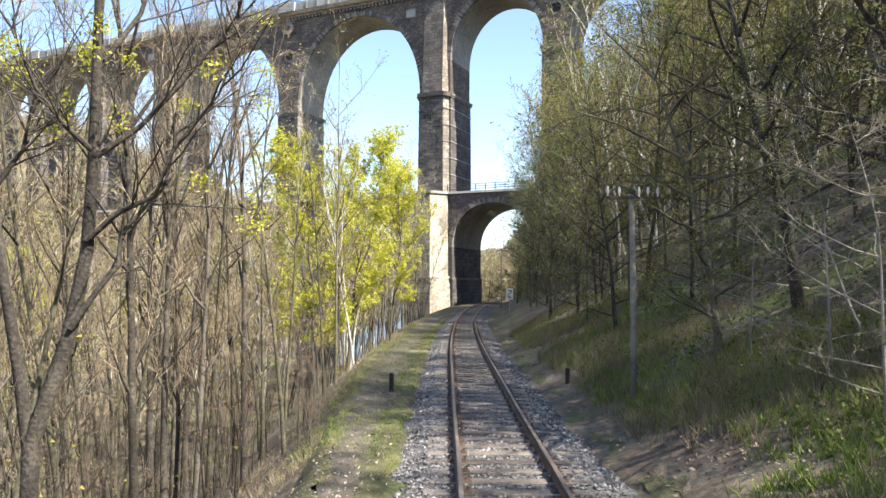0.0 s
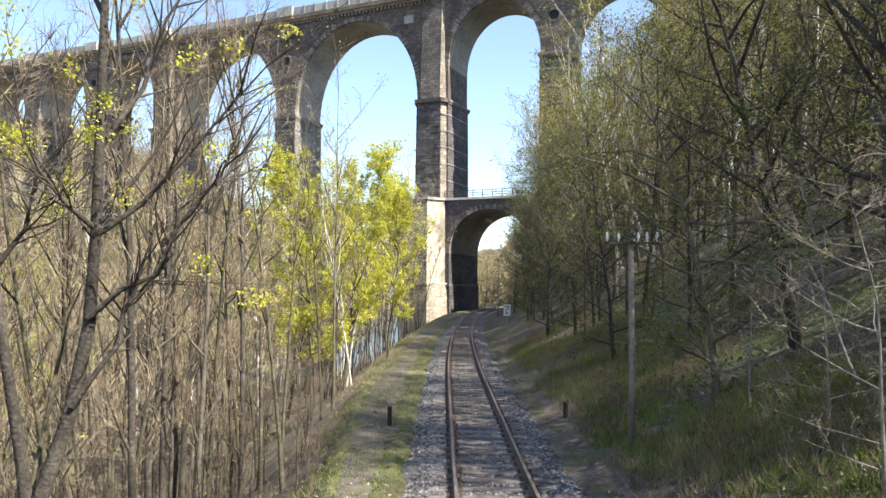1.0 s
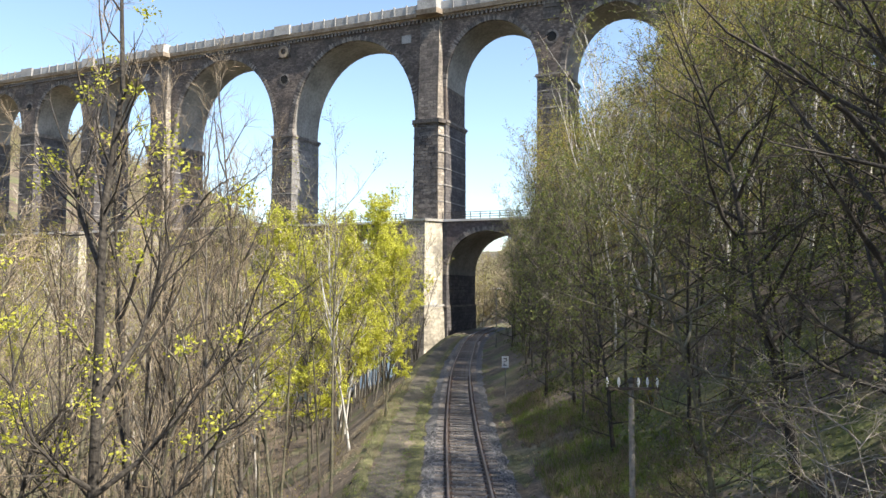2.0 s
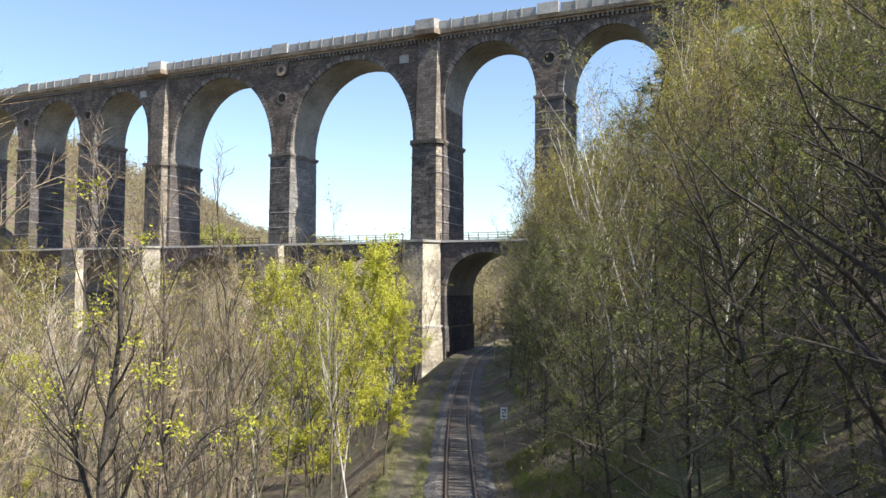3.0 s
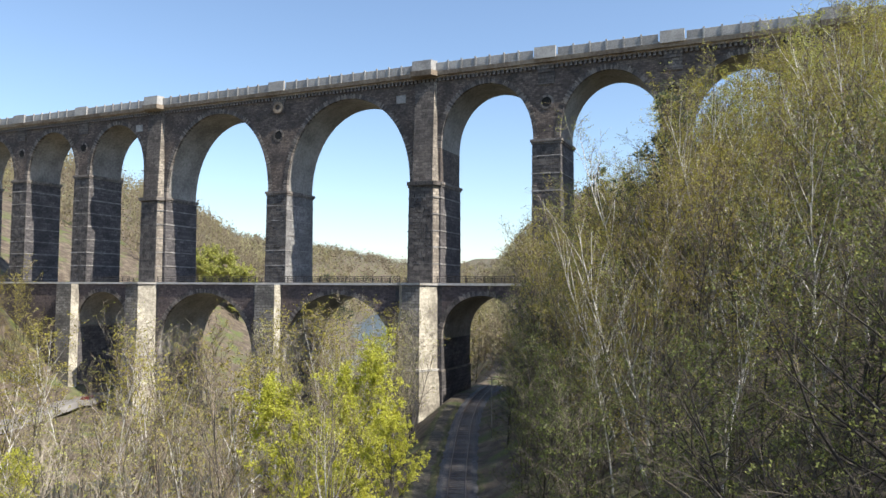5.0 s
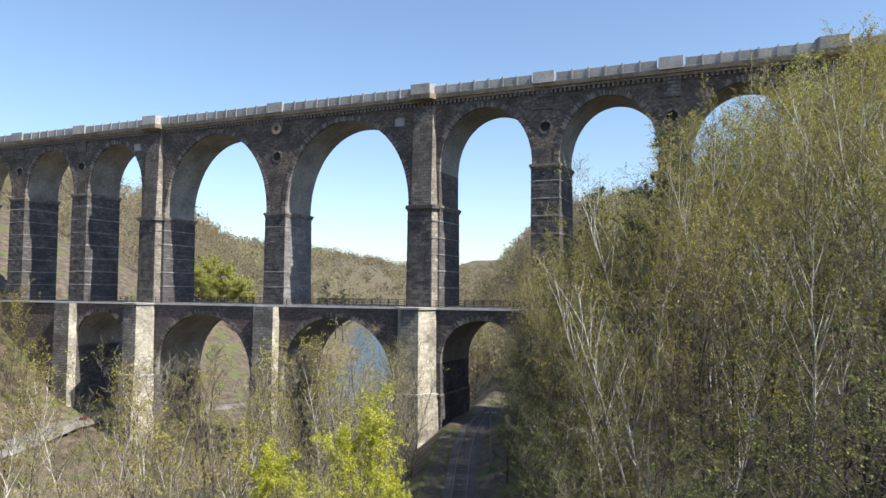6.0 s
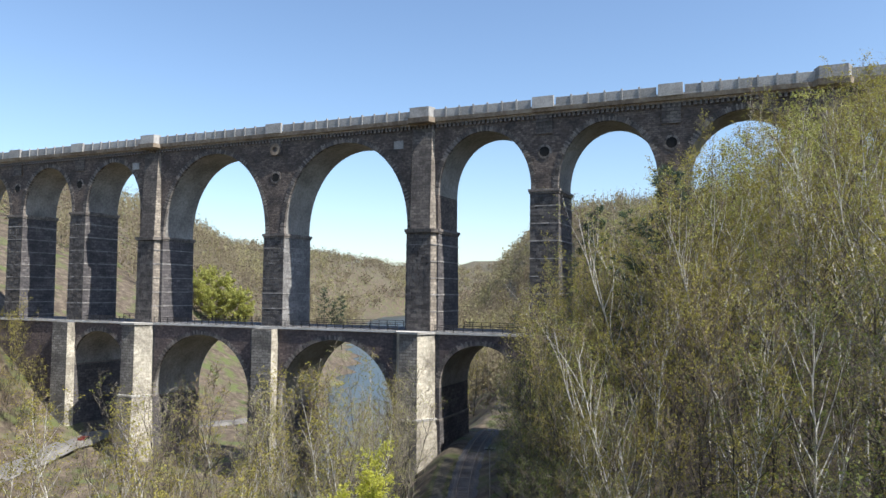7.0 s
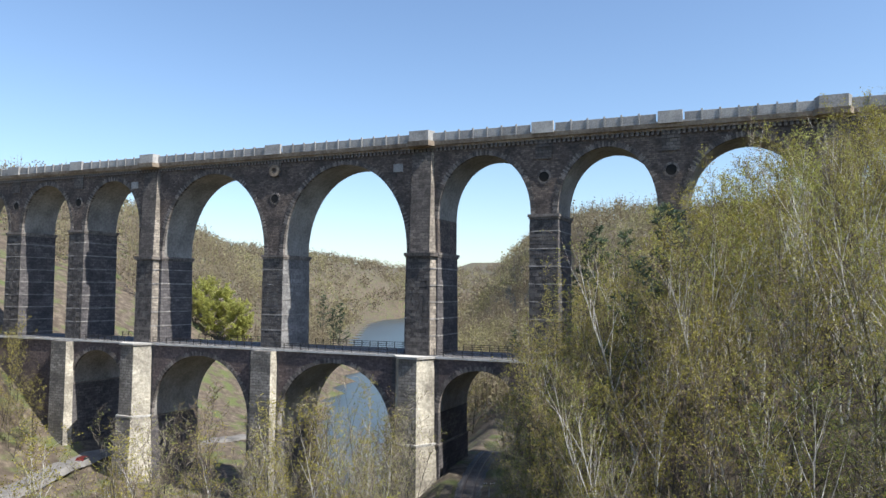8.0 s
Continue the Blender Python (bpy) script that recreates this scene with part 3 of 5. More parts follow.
for i, (c, w, big) in enumerate(PIERS):
    left_big = i in (4, 5)
    ledge = 34.6 if i in (3, 4, 5) else 40.4
    foot = min(level(c, Y0), level(c, Y1), level(c - 3, Y0), level(c + 3, Y0)) - 1.5
    base = DECK - 0.2 if c in LOWER else foot
    v, f = [], []
    box(v, f, c - w - 0.25, c + w + 0.25, Y0 - 0.25, Y1 + 0.25, base, ledge, 0.12, 0.12)
    pier = part("pier", v, f, M["smooth" if i == 4 else "shaft"], viaduct, "tall grey stone pier shaft" if i == 4 else "tall dark stone pier shaft")
    v, f = [], []
    box(v, f, c - w, c + w, Y0, Y1, ledge, TOP)
    part("pier_head", v, f, M["spandrel"], pier)
    v, f = [], []
    box(v, f, c - w - 0.42, c + w + 0.42, Y0 - 0.45, Y1 + 0.45, ledge - 0.3, ledge + 0.12)
    box(v, f, c - w - 0.28, c + w + 0.28, Y0 - 0.3, Y1 + 0.3, ledge - 0.62, ledge - 0.3)
    part("ledge", v, f, M["ring"], pier, "projecting stone ledge")
    z = ledge - 2.6
    while z > max(base, foot) + 1:
        v, f = [], []
        t = (z - base) / (ledge - base) * 0.12
        k, e = rng.uniform(0.16, 0.24), rng.uniform(0.07, 0.11)
        box(v, f, c - w - 0.25 + t - e, c + w + 0.25 - t + e, Y0 - 0.25 + t - e, Y1 + 0.25 - t + e, z, z + k, 0.03, 0.03)
        part("string_course", v, f, M["band"], pier, "weathered projecting band of stone")
        if big:
            o = 1.25 - 0.15 * (z - base) / (ledge - base)
            frustum(pier, "string_course", [trapezium(c, 2.78, 2.2, Y0 - 0.2, o + 0.05, z), trapezium(c, 2.78, 2.2, Y0 - 0.2, o + 0.02, z + k)], M["band"], "weathered projecting band of stone")
        z -= 2.75
    # facing of squared blocks on the front, every course broken differently
    v, f = [], []
    front = Y0 - 0.25 - (1.22 if big else 0.0)
    half = 2.1 if big else w + 0.2
    z, course = max(base, foot) + 0.3, 0
    while z < ledge - 0.9:
        hgt = rng.uniform(0.44, 0.62)
        back = (z - base) / (ledge - base) * (0.15 if big else 0.12)
        x = c - half - (0.0 if course % 2 else 0.35)
        while x < c + half - 0.1:
            wide = rng.uniform(0.7, 1.25)
            x0, x1 = max(x, c - half), min(x + wide, c + half)
            if x1 - x0 > 0.15:
                o = front + back - rng.uniform(0.03, 0.09)
                box(v, f, x0 + 0.025, x1 - 0.025, o, front + back + 0.12, z + 0.02, z + hgt - 0.03)
            x += wide
        z, course = z + hgt, course + 1
    part("block_facing", v, f, M["block"], pier, "courses of dark squared stone blocks")
    if big:
        frustum(pier, "pilaster", [trapezium(c, 2.45, 1.8, Y0, 1.1, ledge + 0.1), trapezium(c, 1.95, 1.75, Y0, 0.45, TOP - 0.6)], M["pilaster"], "tapering dark stone pilaster, sunlight painted on its slanting sides", M["lit_wash"])
        frustum(pier, "buttress", [trapezium(c, 2.75, 2.2, Y0 - 0.2, 1.2, max(base, foot)), trapezium(c, 2.6, 2.05, Y0 - 0.2, 1.05, ledge - 0.6)], M["pilaster"], "dark stone buttress, sunlight painted on its slanting sides", M["lit_wash"])
        frustum(pier, "ledge", [trapezium(c, 3.1, 2.3, Y0 - 0.2, 1.6, ledge - 0.5), trapezium(c, 3.2, 2.45, Y0 - 0.2, 1.75, ledge + 0.1)], M["ring"], "projecting stone ledge")
    # disc painted as a recess's shade above ordinary piers, pale tablet beside group piers
    v, f = [], []
    if not big:
        zc = 45.1 if i == 4 else 46.4
        for k in range(20):
            a0, a1 = 2 * math.pi * k / 20, 2 * math.pi * (k + 0.92) / 20
            q = [(c + r * math.cos(a), zc + r * math.sin(a)) for r in (0.8, 1.15) for a in (a0, a1)]
            hull(v, f, [(q[0][0], Y0 - 0.07, q[0][1]), (q[1][0], Y0 - 0.07, q[1][1]), (q[1][0], Y0 + 0.3, q[1][1]), (q[0][0], Y0 + 0.3, q[0][1])],
                 [(q[2][0], Y0 - 0.07, q[2][1]), (q[3][0], Y0 - 0.07, q[3][1]), (q[3][0], Y0 + 0.3, q[3][1]), (q[2][0], Y0 + 0.3, q[2][1])])
        oc = part("oculus_ring", v, f, M["ring"], pier, "ring of stones round a dark round disc")
        v, f = [], []
        tube(v, f, [(c, Y0 - 0.035, zc), (c, Y0 + 0.2, zc)], [0.82, 0.82], 20)
        part("oculus", v, f, M["void"], oc, "near-black disc painted as the shade of a round opening")
        v, f = [], []
        box(v, f, c - 1.3, c + 1.3, Y0 - 0.25, Y0 + 0.2, 49.2, TOP)
        box(v, f, c - 1.0, c + 1.0, Y0 - 0.38, Y0 - 0.2, 51.0, 51.5)
        part("corbel_block", v, f, M["pilaster"], pier, "weathered carved block")
        if i == 4:
            v, f = [], []
            for k in range(16):
                q = [(c + r * math.cos(a), 50.2 + r * math.sin(a)) for r in (0.55, 1.1) for a in (2 * math.pi * k / 16, 2 * math.pi * (k + 1) / 16)]
                hull(v, f, [(q[0][0], Y0 - 0.5, q[0][1]), (q[1][0], Y0 - 0.5, q[1][1]), (q[1][0], Y0 - 0.2, q[1][1]), (q[0][0], Y0 - 0.2, q[0][1])],
                     [(q[2][0], Y0 - 0.5, q[2][1]), (q[3][0], Y0 - 0.5, q[3][1]), (q[3][0], Y0 - 0.2, q[3][1]), (q[2][0], Y0 - 0.2, q[2][1])])
            part("medallion", v, f, M["cornice"], pier, "pale round stone medallion")
    else:
        v, f = [], []
        box(v, f, c - 5.55, c - 3.75, Y0 - 0.12, Y0 + 0.2, 48.6, 49.95, 0.02, 0)
        if i < 8:
            part("tablet", v, f, M["parapet"], pier, "blank pale stone tablet")

for i in range(len(PIERS) - 1):
    (c0, w0, b0), (c1, w1, b1) = PIERS[i], PIERS[i + 1]
    large = i in (3, 4)
    arched_wall(c0 + w0, c1 - w1, 34.6 if large else 40.4, 50.5, TOP, Y0 + 0.003, Y1 - 0.003, M["spandrel"], "spandrel", 0.62, 150 if large else 98)

# cornice, corbels, parapet
X0, X1 = -173.6, 31.6
v, f = [], []
box(v, f, X0, X1, Y0 - 0.35, Y1 + 0.35, TOP, TOP + 0.35)
box(v, f, X0, X1, Y0 - 0.75, Y1 + 0.75, TOP + 0.35, TOP + 1.0, 0, -0.12)
cornice = part("cornice", v, f, M["cornice"], viaduct, "brownish projecting stone cornice")
v, f = bevelled(0.19, 0.22, 0.6, 0.06)
corbel_me = mesh_of("corbel", v, f, M["ring"])
x = X0 + 0.6
while x < X1 - 12:
    if x > -160:
        piece("corbel", corbel_me, cornice, pose(x, Y0 - 0.18, TOP - 0.55))
    x += 0.74
PAR = TOP + 1.0
parapet = part("parapet", *(lambda v, f: (box(v, f, X0, X1, Y0 - 0.86, Y0 - 0.7, PAR, PAR + 0.25), box(v, f, X0, X1, Y1 + 0.6, Y1 + 0.8, PAR, PAR + 1.4), (v, f))[2])([], []), M["parapet"], viaduct, "pale concrete parapet of panels between posts")
pv, pf = bevelled(1.13, 0.07, 1.3, 0.02)
panel_me = mesh_of("panel", pv, pf, M["parapet"])
pv, pf = bevelled(0.13, 0.15, 1.66, 0.03)
post_me = mesh_of("post", pv, pf, M["parapet"])
for i in range(len(PIERS) - 1):
    a, b = PIERS[i][0] + 1.9, PIERS[i + 1][0] - 1.9
    n = round((b - a) / 2.45)
    for k in range(n):
        xc = a + (b - a) * (k + 0.5) / n
        ob = piece("panel", panel_me, parapet, pose(xc, Y0 - 0.78, PAR + 0.1) @ Matrix.Diagonal(((b - a) / n / 2.45, 1, 1, 1)))
        if k:
            piece("post", post_me, parapet, pose(a + (b - a) * k / n, Y0 - 0.8, PAR))
for c, w, big in PIERS:
    v, f = [], []
    if big:
        frustum(parapet, "cornice_block", [trapezium(c, 2.5, 1.85, Y0 - 0.5, 1.55, TOP + 0.2), trapezium(c, 2.6, 1.95, Y0 - 0.5, 1.7, TOP + 1.0)], M["cornice"], "brownish stone block under the parapet")
        hull(v, f, trapezium(c, 2.3, 1.75, Y0 - 0.5, 1.4, TOP + 1.0), trapezium(c, 2.3, 1.75, Y0 - 0.5, 1.4, TOP + 2.75))
    else:
        box(v, f, c - 1.75, c + 1.75, Y0 - 1.15, Y0 - 0.6, TOP + 0.9, TOP + 2.7, 0.03, 0.03)
    part("parapet_block", v, f, M["parapet"], parapet, "pale block above the pier")

# lower tier
low = sorted(LOWER.items())
for c, w in low:
    foot = min(level(c, LY0), level(c, LY1), level(c, LY0 - 4)) - 1.5
    big = c in (-111.9, -52.1)
    side = 9.0 if c in (-132.3, -31.2) else 4.0
    v, f = [], []
    box(v, f, c - w - 0.3, c + w + 0.3, LY0 - 0.2, LY1 + 0.2, foot, side, 0.15, 0.1)
    box(v, f, c - w, c + w, LY0, LY1, side, DECK - 0.35)
    pier = part("lower_pier", v, f, M["shaft"], viaduct, "broad dark lower pier")
    if big:
        frustum(pier, "buttress", [trapezium(c, 3.55, 1.65, LY0 - 0.1, 2.85, 4.2), trapezium(c, 3.45, 1.6, LY0 - 0.1, 2.75, DECK - 0.35)], M["grey"], "grey stone buttress, sunlight painted on its slanting faces", M["pale"])
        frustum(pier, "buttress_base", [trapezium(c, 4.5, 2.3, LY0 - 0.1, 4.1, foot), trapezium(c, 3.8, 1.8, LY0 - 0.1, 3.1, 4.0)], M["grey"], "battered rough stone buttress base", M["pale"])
        frustum(pier, "ledge", [trapezium(c, 3.85, 1.85, LY0 - 0.1, 3.2, 3.9), trapezium(c, 3.9, 1.9, LY0 - 0.1, 3.3, 4.25)], M["slab"], "pale stone ledge")
        frustum(pier, "cap", [trapezium(c, 3.7, 1.75, LY0 - 0.1, 3.05, DECK - 0.35), trapezium(c, 3.8, 1.85, LY0 - 0.1, 3.15, DECK + 0.02)], M["slab"], "pale cap slab")
    else:
        v, f = [], []
        k = c + 0.7
        box(v, f, k - 2.2, k + 2.2, LY0 - 1.95, LY0 + 0.1, foot, DECK - 0.35, 0.08, 0.08)
        sq = part("buttress", v, f, [M["grey"], M["pale"]], pier, "grey square stone buttress, sunlight painted on its sides")
        # sunlight painted on the two sides as lighter stone
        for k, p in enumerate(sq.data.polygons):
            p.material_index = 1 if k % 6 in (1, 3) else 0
        v, f = [], []
        box(v, f, k - 2.4, k + 2.4, LY0 - 2.15, LY0 + 0.1, side - 0.3, side + 0.1)
        part("ledge", v, f, M["slab"], pier, "pale stone ledge")
    v, f = [], []
    box(v, f, c - w - 0.2, c + w + 0.2, LY0 - 0.3, LY1 + 0.2, side - 0.25, side + 0.06)
    part("ledge", v, f, M["ring"], pier, "stone ledge")
for (c0, w0), (c1, w1) in zip(low, low[1:]):
    large = c1 in (-82.1, -52.1)
    arched_wall(c0 + w0, c1 - w1, 4.0 if large else 9.0, 16.0, DECK - 0.35, LY0 + 0.003, LY1 - 0.003, M["lower"], "lower_spandrel", 0.6, 100 if large else 58)
v, f = [], []
box(v, f, -160, -132.3 - 2.4, LY0, LY1, -9, DECK - 0.35)
part("abutment", v, f, M["lower"], viaduct)
v, f = [], []
box(v, f, -31.2 + 3.0, 6, LY0, LY1, -4, DECK - 0.35)
part("abutment", v, f, M["lower"], viaduct)
v, f = [], []
box(v, f, -160, 6, LY0 - 0.3, LY1 + 0.3, DECK - 0.35, DECK)
deck = part("lower_deck", v, f, M["slab"], viaduct, "pale concrete walkway slab")
v, f = [], []
box(v, f, -160, 6, LY0 + 0.25, LY1 - 0.25, DECK + 0.004, DECK + 0.06)
part("walkway_surface", v, f, M["ballast"], deck, "dark gravel surface of the walkway")


def railing(y, x0, x1):
    ob = thing("railing", "dark iron railing along the lower walkway", "railing", (x0, y, DECK), "railings of the walkway")
    for z in (0.35, 0.72, 1.1):
        v, f = [], []
        tube(v, f, [(0, 0, z), (x1 - x0, 0, z)], [0.045, 0.045], 6)
        part("rail_bar", v, f, M["iron"], ob)
    v, f = [], []
    box(v, f, -0.05, 0.05, -0.05, 0.05, 0, 1.16)
    me = mesh_of("railing_post", v, f, M["iron"])
    n = int((x1 - x0) / 1.6)
    for k in range(n + 1):
        piece("railing_post", me, ob, pose(k * (x1 - x0) / n, 0, 0))


for a, b in zip(PIERS[2:7], PIERS[3:7]):
    railing(LY0 - 0.1, a[0] + a[1] + 0.6, b[0] - b[1] - 0.6)
    railing(LY1 + 0.1, a[0] + a[1] + 0.6, b[0] - b[1] - 0.6)
railing(LY0 - 0.1, -28, 2)

# ---- line-side things ----
def telegraph_pole(x, y, top):
    pole = thing("telegraph_pole", "weathered wooden telegraph pole with white insulators on a crossarm", "pole", (x, y, level(x, y) - 0.1), "telegraph poles")
    pz = top - pole.location.z
    v, f = [], []
    tube(v, f, [(0, 0, 0), (0.02, 0, 2), (0, 0.01, 4), (0, 0, pz)], [0.072, 0.068, 0.062, 0.054], 12)
    part("shaft", v, f, M["pole"], pole, smooth=True)
    v, f = [], []
    tube(v, f, [(0, 0, pz - 0.02), (0, 0, pz + 0.05), (0, 0, pz + 0.11)], [0.09, 0.085, 0.02], 10)
    part("cap", v, f, M["iron"], pole, "dark pole cap")
    v, f = [], []
    box(v, f, -0.6, 0.6, -0.12, -0.06, pz - 0.16, pz - 0.10)
    arm = part("crossarm", v, f, M["post"], pole, place=pose(0, 0, 0, 0, 0, 24))
    for x in (-0.56, -0.3, 0.14, 0.34, 0.56):
        v, f = [], []
        tube(v, f, [(x, -0.09, pz - 0.1), (x, -0.09, pz + 0.0)], [0.012, 0.012], 6)
        tube(v, f, [(x, -0.09, pz - 0.04), (x, -0.09, pz + 0.02), (x, -0.09, pz + 0.08), (x, -0.09, pz + 0.12)], [0.028, 0.035, 0.025, 0.013], 10)
        part("insulator", v, f, M["porcelain"], arm, "white porcelain insulator")


telegraph_pole(-2.84, 17.25, 4.97)
telegraph_pole(-28.6, 78.7, 6.9)

for x, y in ((-10.2, 19.5), (-5.6, 21.9)):
    z = level(x, y) - 0.15
    p = thing("marker_post", "short dark tarred post beside the track", "post", (x, y, z), "marker posts")
    v, f = [], []
    tube(v, f, [(0, 0, 0), (0, 0, 0.66), (0, 0, 0.69)], [0.072, 0.07, 0.055], 10)
    part("post", v, f, M["post"], p)

sx, sy = -15.6, 45.0
sign = thing("trackside_sign", "white trackside sign board with black marks on a post", "sign", (sx, sy, level(sx, sy) - 0.1))
sz = -sign.location.z
v, f = [], []
tube(v, f, [(0, 0, 0), (0, 0, sz + 2.6)], [0.04, 0.04], 8)
part("post", v, f, M["pole"], sign)
turn = pose(0, -0.06, 0, 0, 0, 24)
v, f = [], []
box(v, f, -0.22, 0.22, -0.02, 0.0, sz + 1.95, sz + 2.68)
board = part("board", v, f, M["white"], sign, place=turn)
SIGN_BARS = [(-0.12, 0.12, 2.5, 2.56), (0.04, 0.1, 2.36, 2.5), (-0.1, 0.02, 2.3, 2.36), (-0.12, 0.1, 2.08, 2.14), (-0.1, -0.04, 2.14, 2.24)]
for a, b, c, e in SIGN_BARS:
    v, f = [], []
    box(v, f, a, b, -0.026, -0.018, sz + c, sz + e)
    part("mark", v, f, M["black"], board)

# ---- trees ----
def spike(v, f, p, way, length, r):
    """A thin tapering twig with three sides."""
    a = way.orthogonal().normalized()
    b = way.cross(a)
    k = len(v)
    v += [p + a * r, p + (b * 0.87 - a * 0.5) * r, p - (b * 0.87 + a * 0.5) * r, p + way * length]
    f += [(k, k + 1, k + 3), (k + 1, k + 2, k + 3), (k + 2, k, k + 3)]


def blade(v, f, p, size, g, long=1.5):
    """One leaf, a small kite with a fold of its own direction."""
    a = Vector((g.gauss(0, 1), g.gauss(0, 1), g.gauss(0, 0.7))).normalized()
    b = a.cross(Vector((g.gauss(0, 1), g.gauss(0, 1), g.gauss(0, 1)))).normalized()
    k = len(v)
    v += [p, p + a * size * long * 0.5 + b * size * 0.42, p + a * size * long, p + a * size * long * 0.5 - b * size * 0.42]
    f.append((k, k + 1, k + 2, k + 3))


def leaflet(v, f, p, size, g):
    """One small leaf as a single three-cornered face."""
    a = Vector((g.gauss(0, 1), g.gauss(0, 1), g.gauss(0, 0.7))).normalized()
    b = a.cross(Vector((g.gauss(0, 1), g.gauss(0, 1), g.gauss(0, 1)))).normalized()
    k = len(v)
    v += [p, p + a * size * 1.3 + b * size * 0.5, p + a * size * 1.3 - b * size * 0.5]
    f.append((k, k + 1, k + 2))


def bough(g, p, way, length, bend, n, wander=0.12):
    """Points of a limb that sets out along way and bends upwards (or droops)."""
    pts = [p]
    way = way.copy()
    for i in range(n):
        way = (way + Vector((g.gauss(0, wander), g.gauss(0, wander), g.gauss(0, wander) + bend / n))).normalized()
        pts.append(pts[-1] + way * length / n)
    return pts


def along(pts, t):
    q = t * (len(pts) - 1)
    i = min(int(q), len(pts) - 2)
    return pts[i].lerp(pts[i + 1], q - i), (pts[i + 1] - pts[i]).normalized()


def grow(seed, h, r, clear=0.3, n1=14, l1=0.3, tilt=45, bend=0.4, n2=5, n3=6, tw=0.5, tr=0.006, leaf=0.0, lsize=0.08, per=3, sides=5, stems=1, lean=0.03, droop=0.0, cluster=0.0, crook=0.07):
    """One tree as three meshes' worth of geometry: wood, twigs and leaves."""
    g = random.Random(seed)
    wood, twig, leaves = ([], []), ([], []), ([], [])
    for stem in range(stems):
        off = Vector((g.gauss(0, 0.25), g.gauss(0, 0.25), -0.5)) if stems > 1 else Vector((0, 0, -0.5))
        hh = h * (1 if stem == 0 else g.uniform(0.65, 0.95))
        way = Vector((g.gauss(0, lean + 0.1 * (stems > 1)), g.gauss(0, lean + 0.1 * (stems > 1)), 1)).normalized()
        trunk = bough(g, off, way, hh + 0.5, 0.15, 8, crook)
        radii = [r * (1.15 if i == 0 else 1) * (1 - 0.93 * (i / 8) ** 0.85) for i in range(9)]
        tube(*wood, trunk, radii, sides, False)
        turn = g.uniform(0, 6.28)
        for i in range(n1):
            t = clear + (0.98 - clear) * (i + g.random()) / n1
            p, up = along(trunk, t)
            turn += 2.4 + g.gauss(0, 0.4)
            a = radians(tilt + g.gauss(0, 10) + 18 * t)
            out = Vector((math.cos(turn) * math.cos(a), math.sin(turn) * math.cos(a), math.sin(a)))
            length = hh * l1 * (0.35 + 0.65 * math.sin(math.pi * min(1, (1 - t) / (1 - clear) * 0.72 + 0.12))) * g.uniform(0.6, 1.15)
            limb = bough(g, p, out, length, bend, 4)
            r0 = max(0.008, min(r * 0.42, r * (1 - t) * 0.75 + 0.01))
            tube(*wood, limb, [r0 * (1 - 0.85 * k / 4) for k in range(5)], 4 if sides > 4 else 3, False)
            for j in range(n2):
                t2 = 0.2 + 0.8 * (j + g.random()) / n2
                p2, w2 = along(limb, min(t2, 1))
                side = w2.orthogonal().normalized()
                side.rotate(Matrix.Rotation(g.uniform(0, 6.28), 3, w2))
                w3 = (w2 * 0.75 + side * 0.75 + Vector((0, 0, 0.25 - droop))).normalized()
                l2 = max(0.35, length * g.uniform(0.22, 0.48) * (1.15 - 0.5 * t2))
                sub = bough(g, p2, w3, l2, bend * 0.6 - droop, 2, 0.16)
                r2 = max(tr * 1.3, r0 * 0.3 * (1.1 - t2 * 0.6))
                if sides > 4:
                    tube(*twig, sub, [r2, r2 * 0.7, r2 * 0.35], 3, False)
                else:
                    spike(*twig, sub[0], (sub[-1] - sub[0]).normalized(), l2, r2)
                for k in range(n3):
                    t3 = 0.15 + 0.85 * (k + g.random()) / n3
                    p3, w4 = along(sub, min(t3, 1))
                    s3 = w4.orthogonal().normalized()
                    s3.rotate(Matrix.Rotation(g.uniform(0, 6.28), 3, w4))
                    w5 = (w4 * 0.7 + s3 * 0.8 + Vector((0, 0, 0.2 - droop * 1.6))).normalized()
                    ln = tw * g.uniform(0.5, 1.25)
                    spike(*twig, p3, w5, ln, tr)
                    if g.random() < leaf:
                        for _ in range(per):
                            q = p3 + w5 * ln * (g.uniform(0.35, 1.05) if not cluster else g.gauss(1, cluster))
                            leaflet(*leaves, q + Vector((g.gauss(0, 0.06), g.gauss(0, 0.06), g.gauss(0, 0.06))), lsize * g.uniform(0.6, 1.3), g)
    return wood, twig, leaves


PROTOS = {}


def proto(key, name, label, bark, twigs, leafy, **kw):
    """The first tree of a kind, kept as meshes for its copies."""
    w, t, l = grow(**kw)
    meshes = [("trunk", mesh_of("trunk", *w, M[bark], True)), ("crown", mesh_of("crown", *t, M[twigs]))]
    if l[0]:
        meshes.append(("foliage", mesh_of("foliage", *l, M[leafy])))
    PROTOS[key] = (name, label, meshes)


def plant(key, x, y, scale=1.0, turn=None, z=None, lean=0.0, group=""):
    name, label, meshes = PROTOS[key]
    ob = thing(name, label, "bush" if "shrub" in name else "tree", group=group)
    ob.matrix_basis = pose(x, y, (level(x, y) if z is None else z) - 0.05, rng.gauss(0, 1.2), lean + rng.gauss(0, 1.2), rng.uniform(0, 360) if turn is None else turn) @ Matrix.Scale(scale, 4)
    for n, me in meshes:
        piece(n, me, ob, Matrix())
    return ob


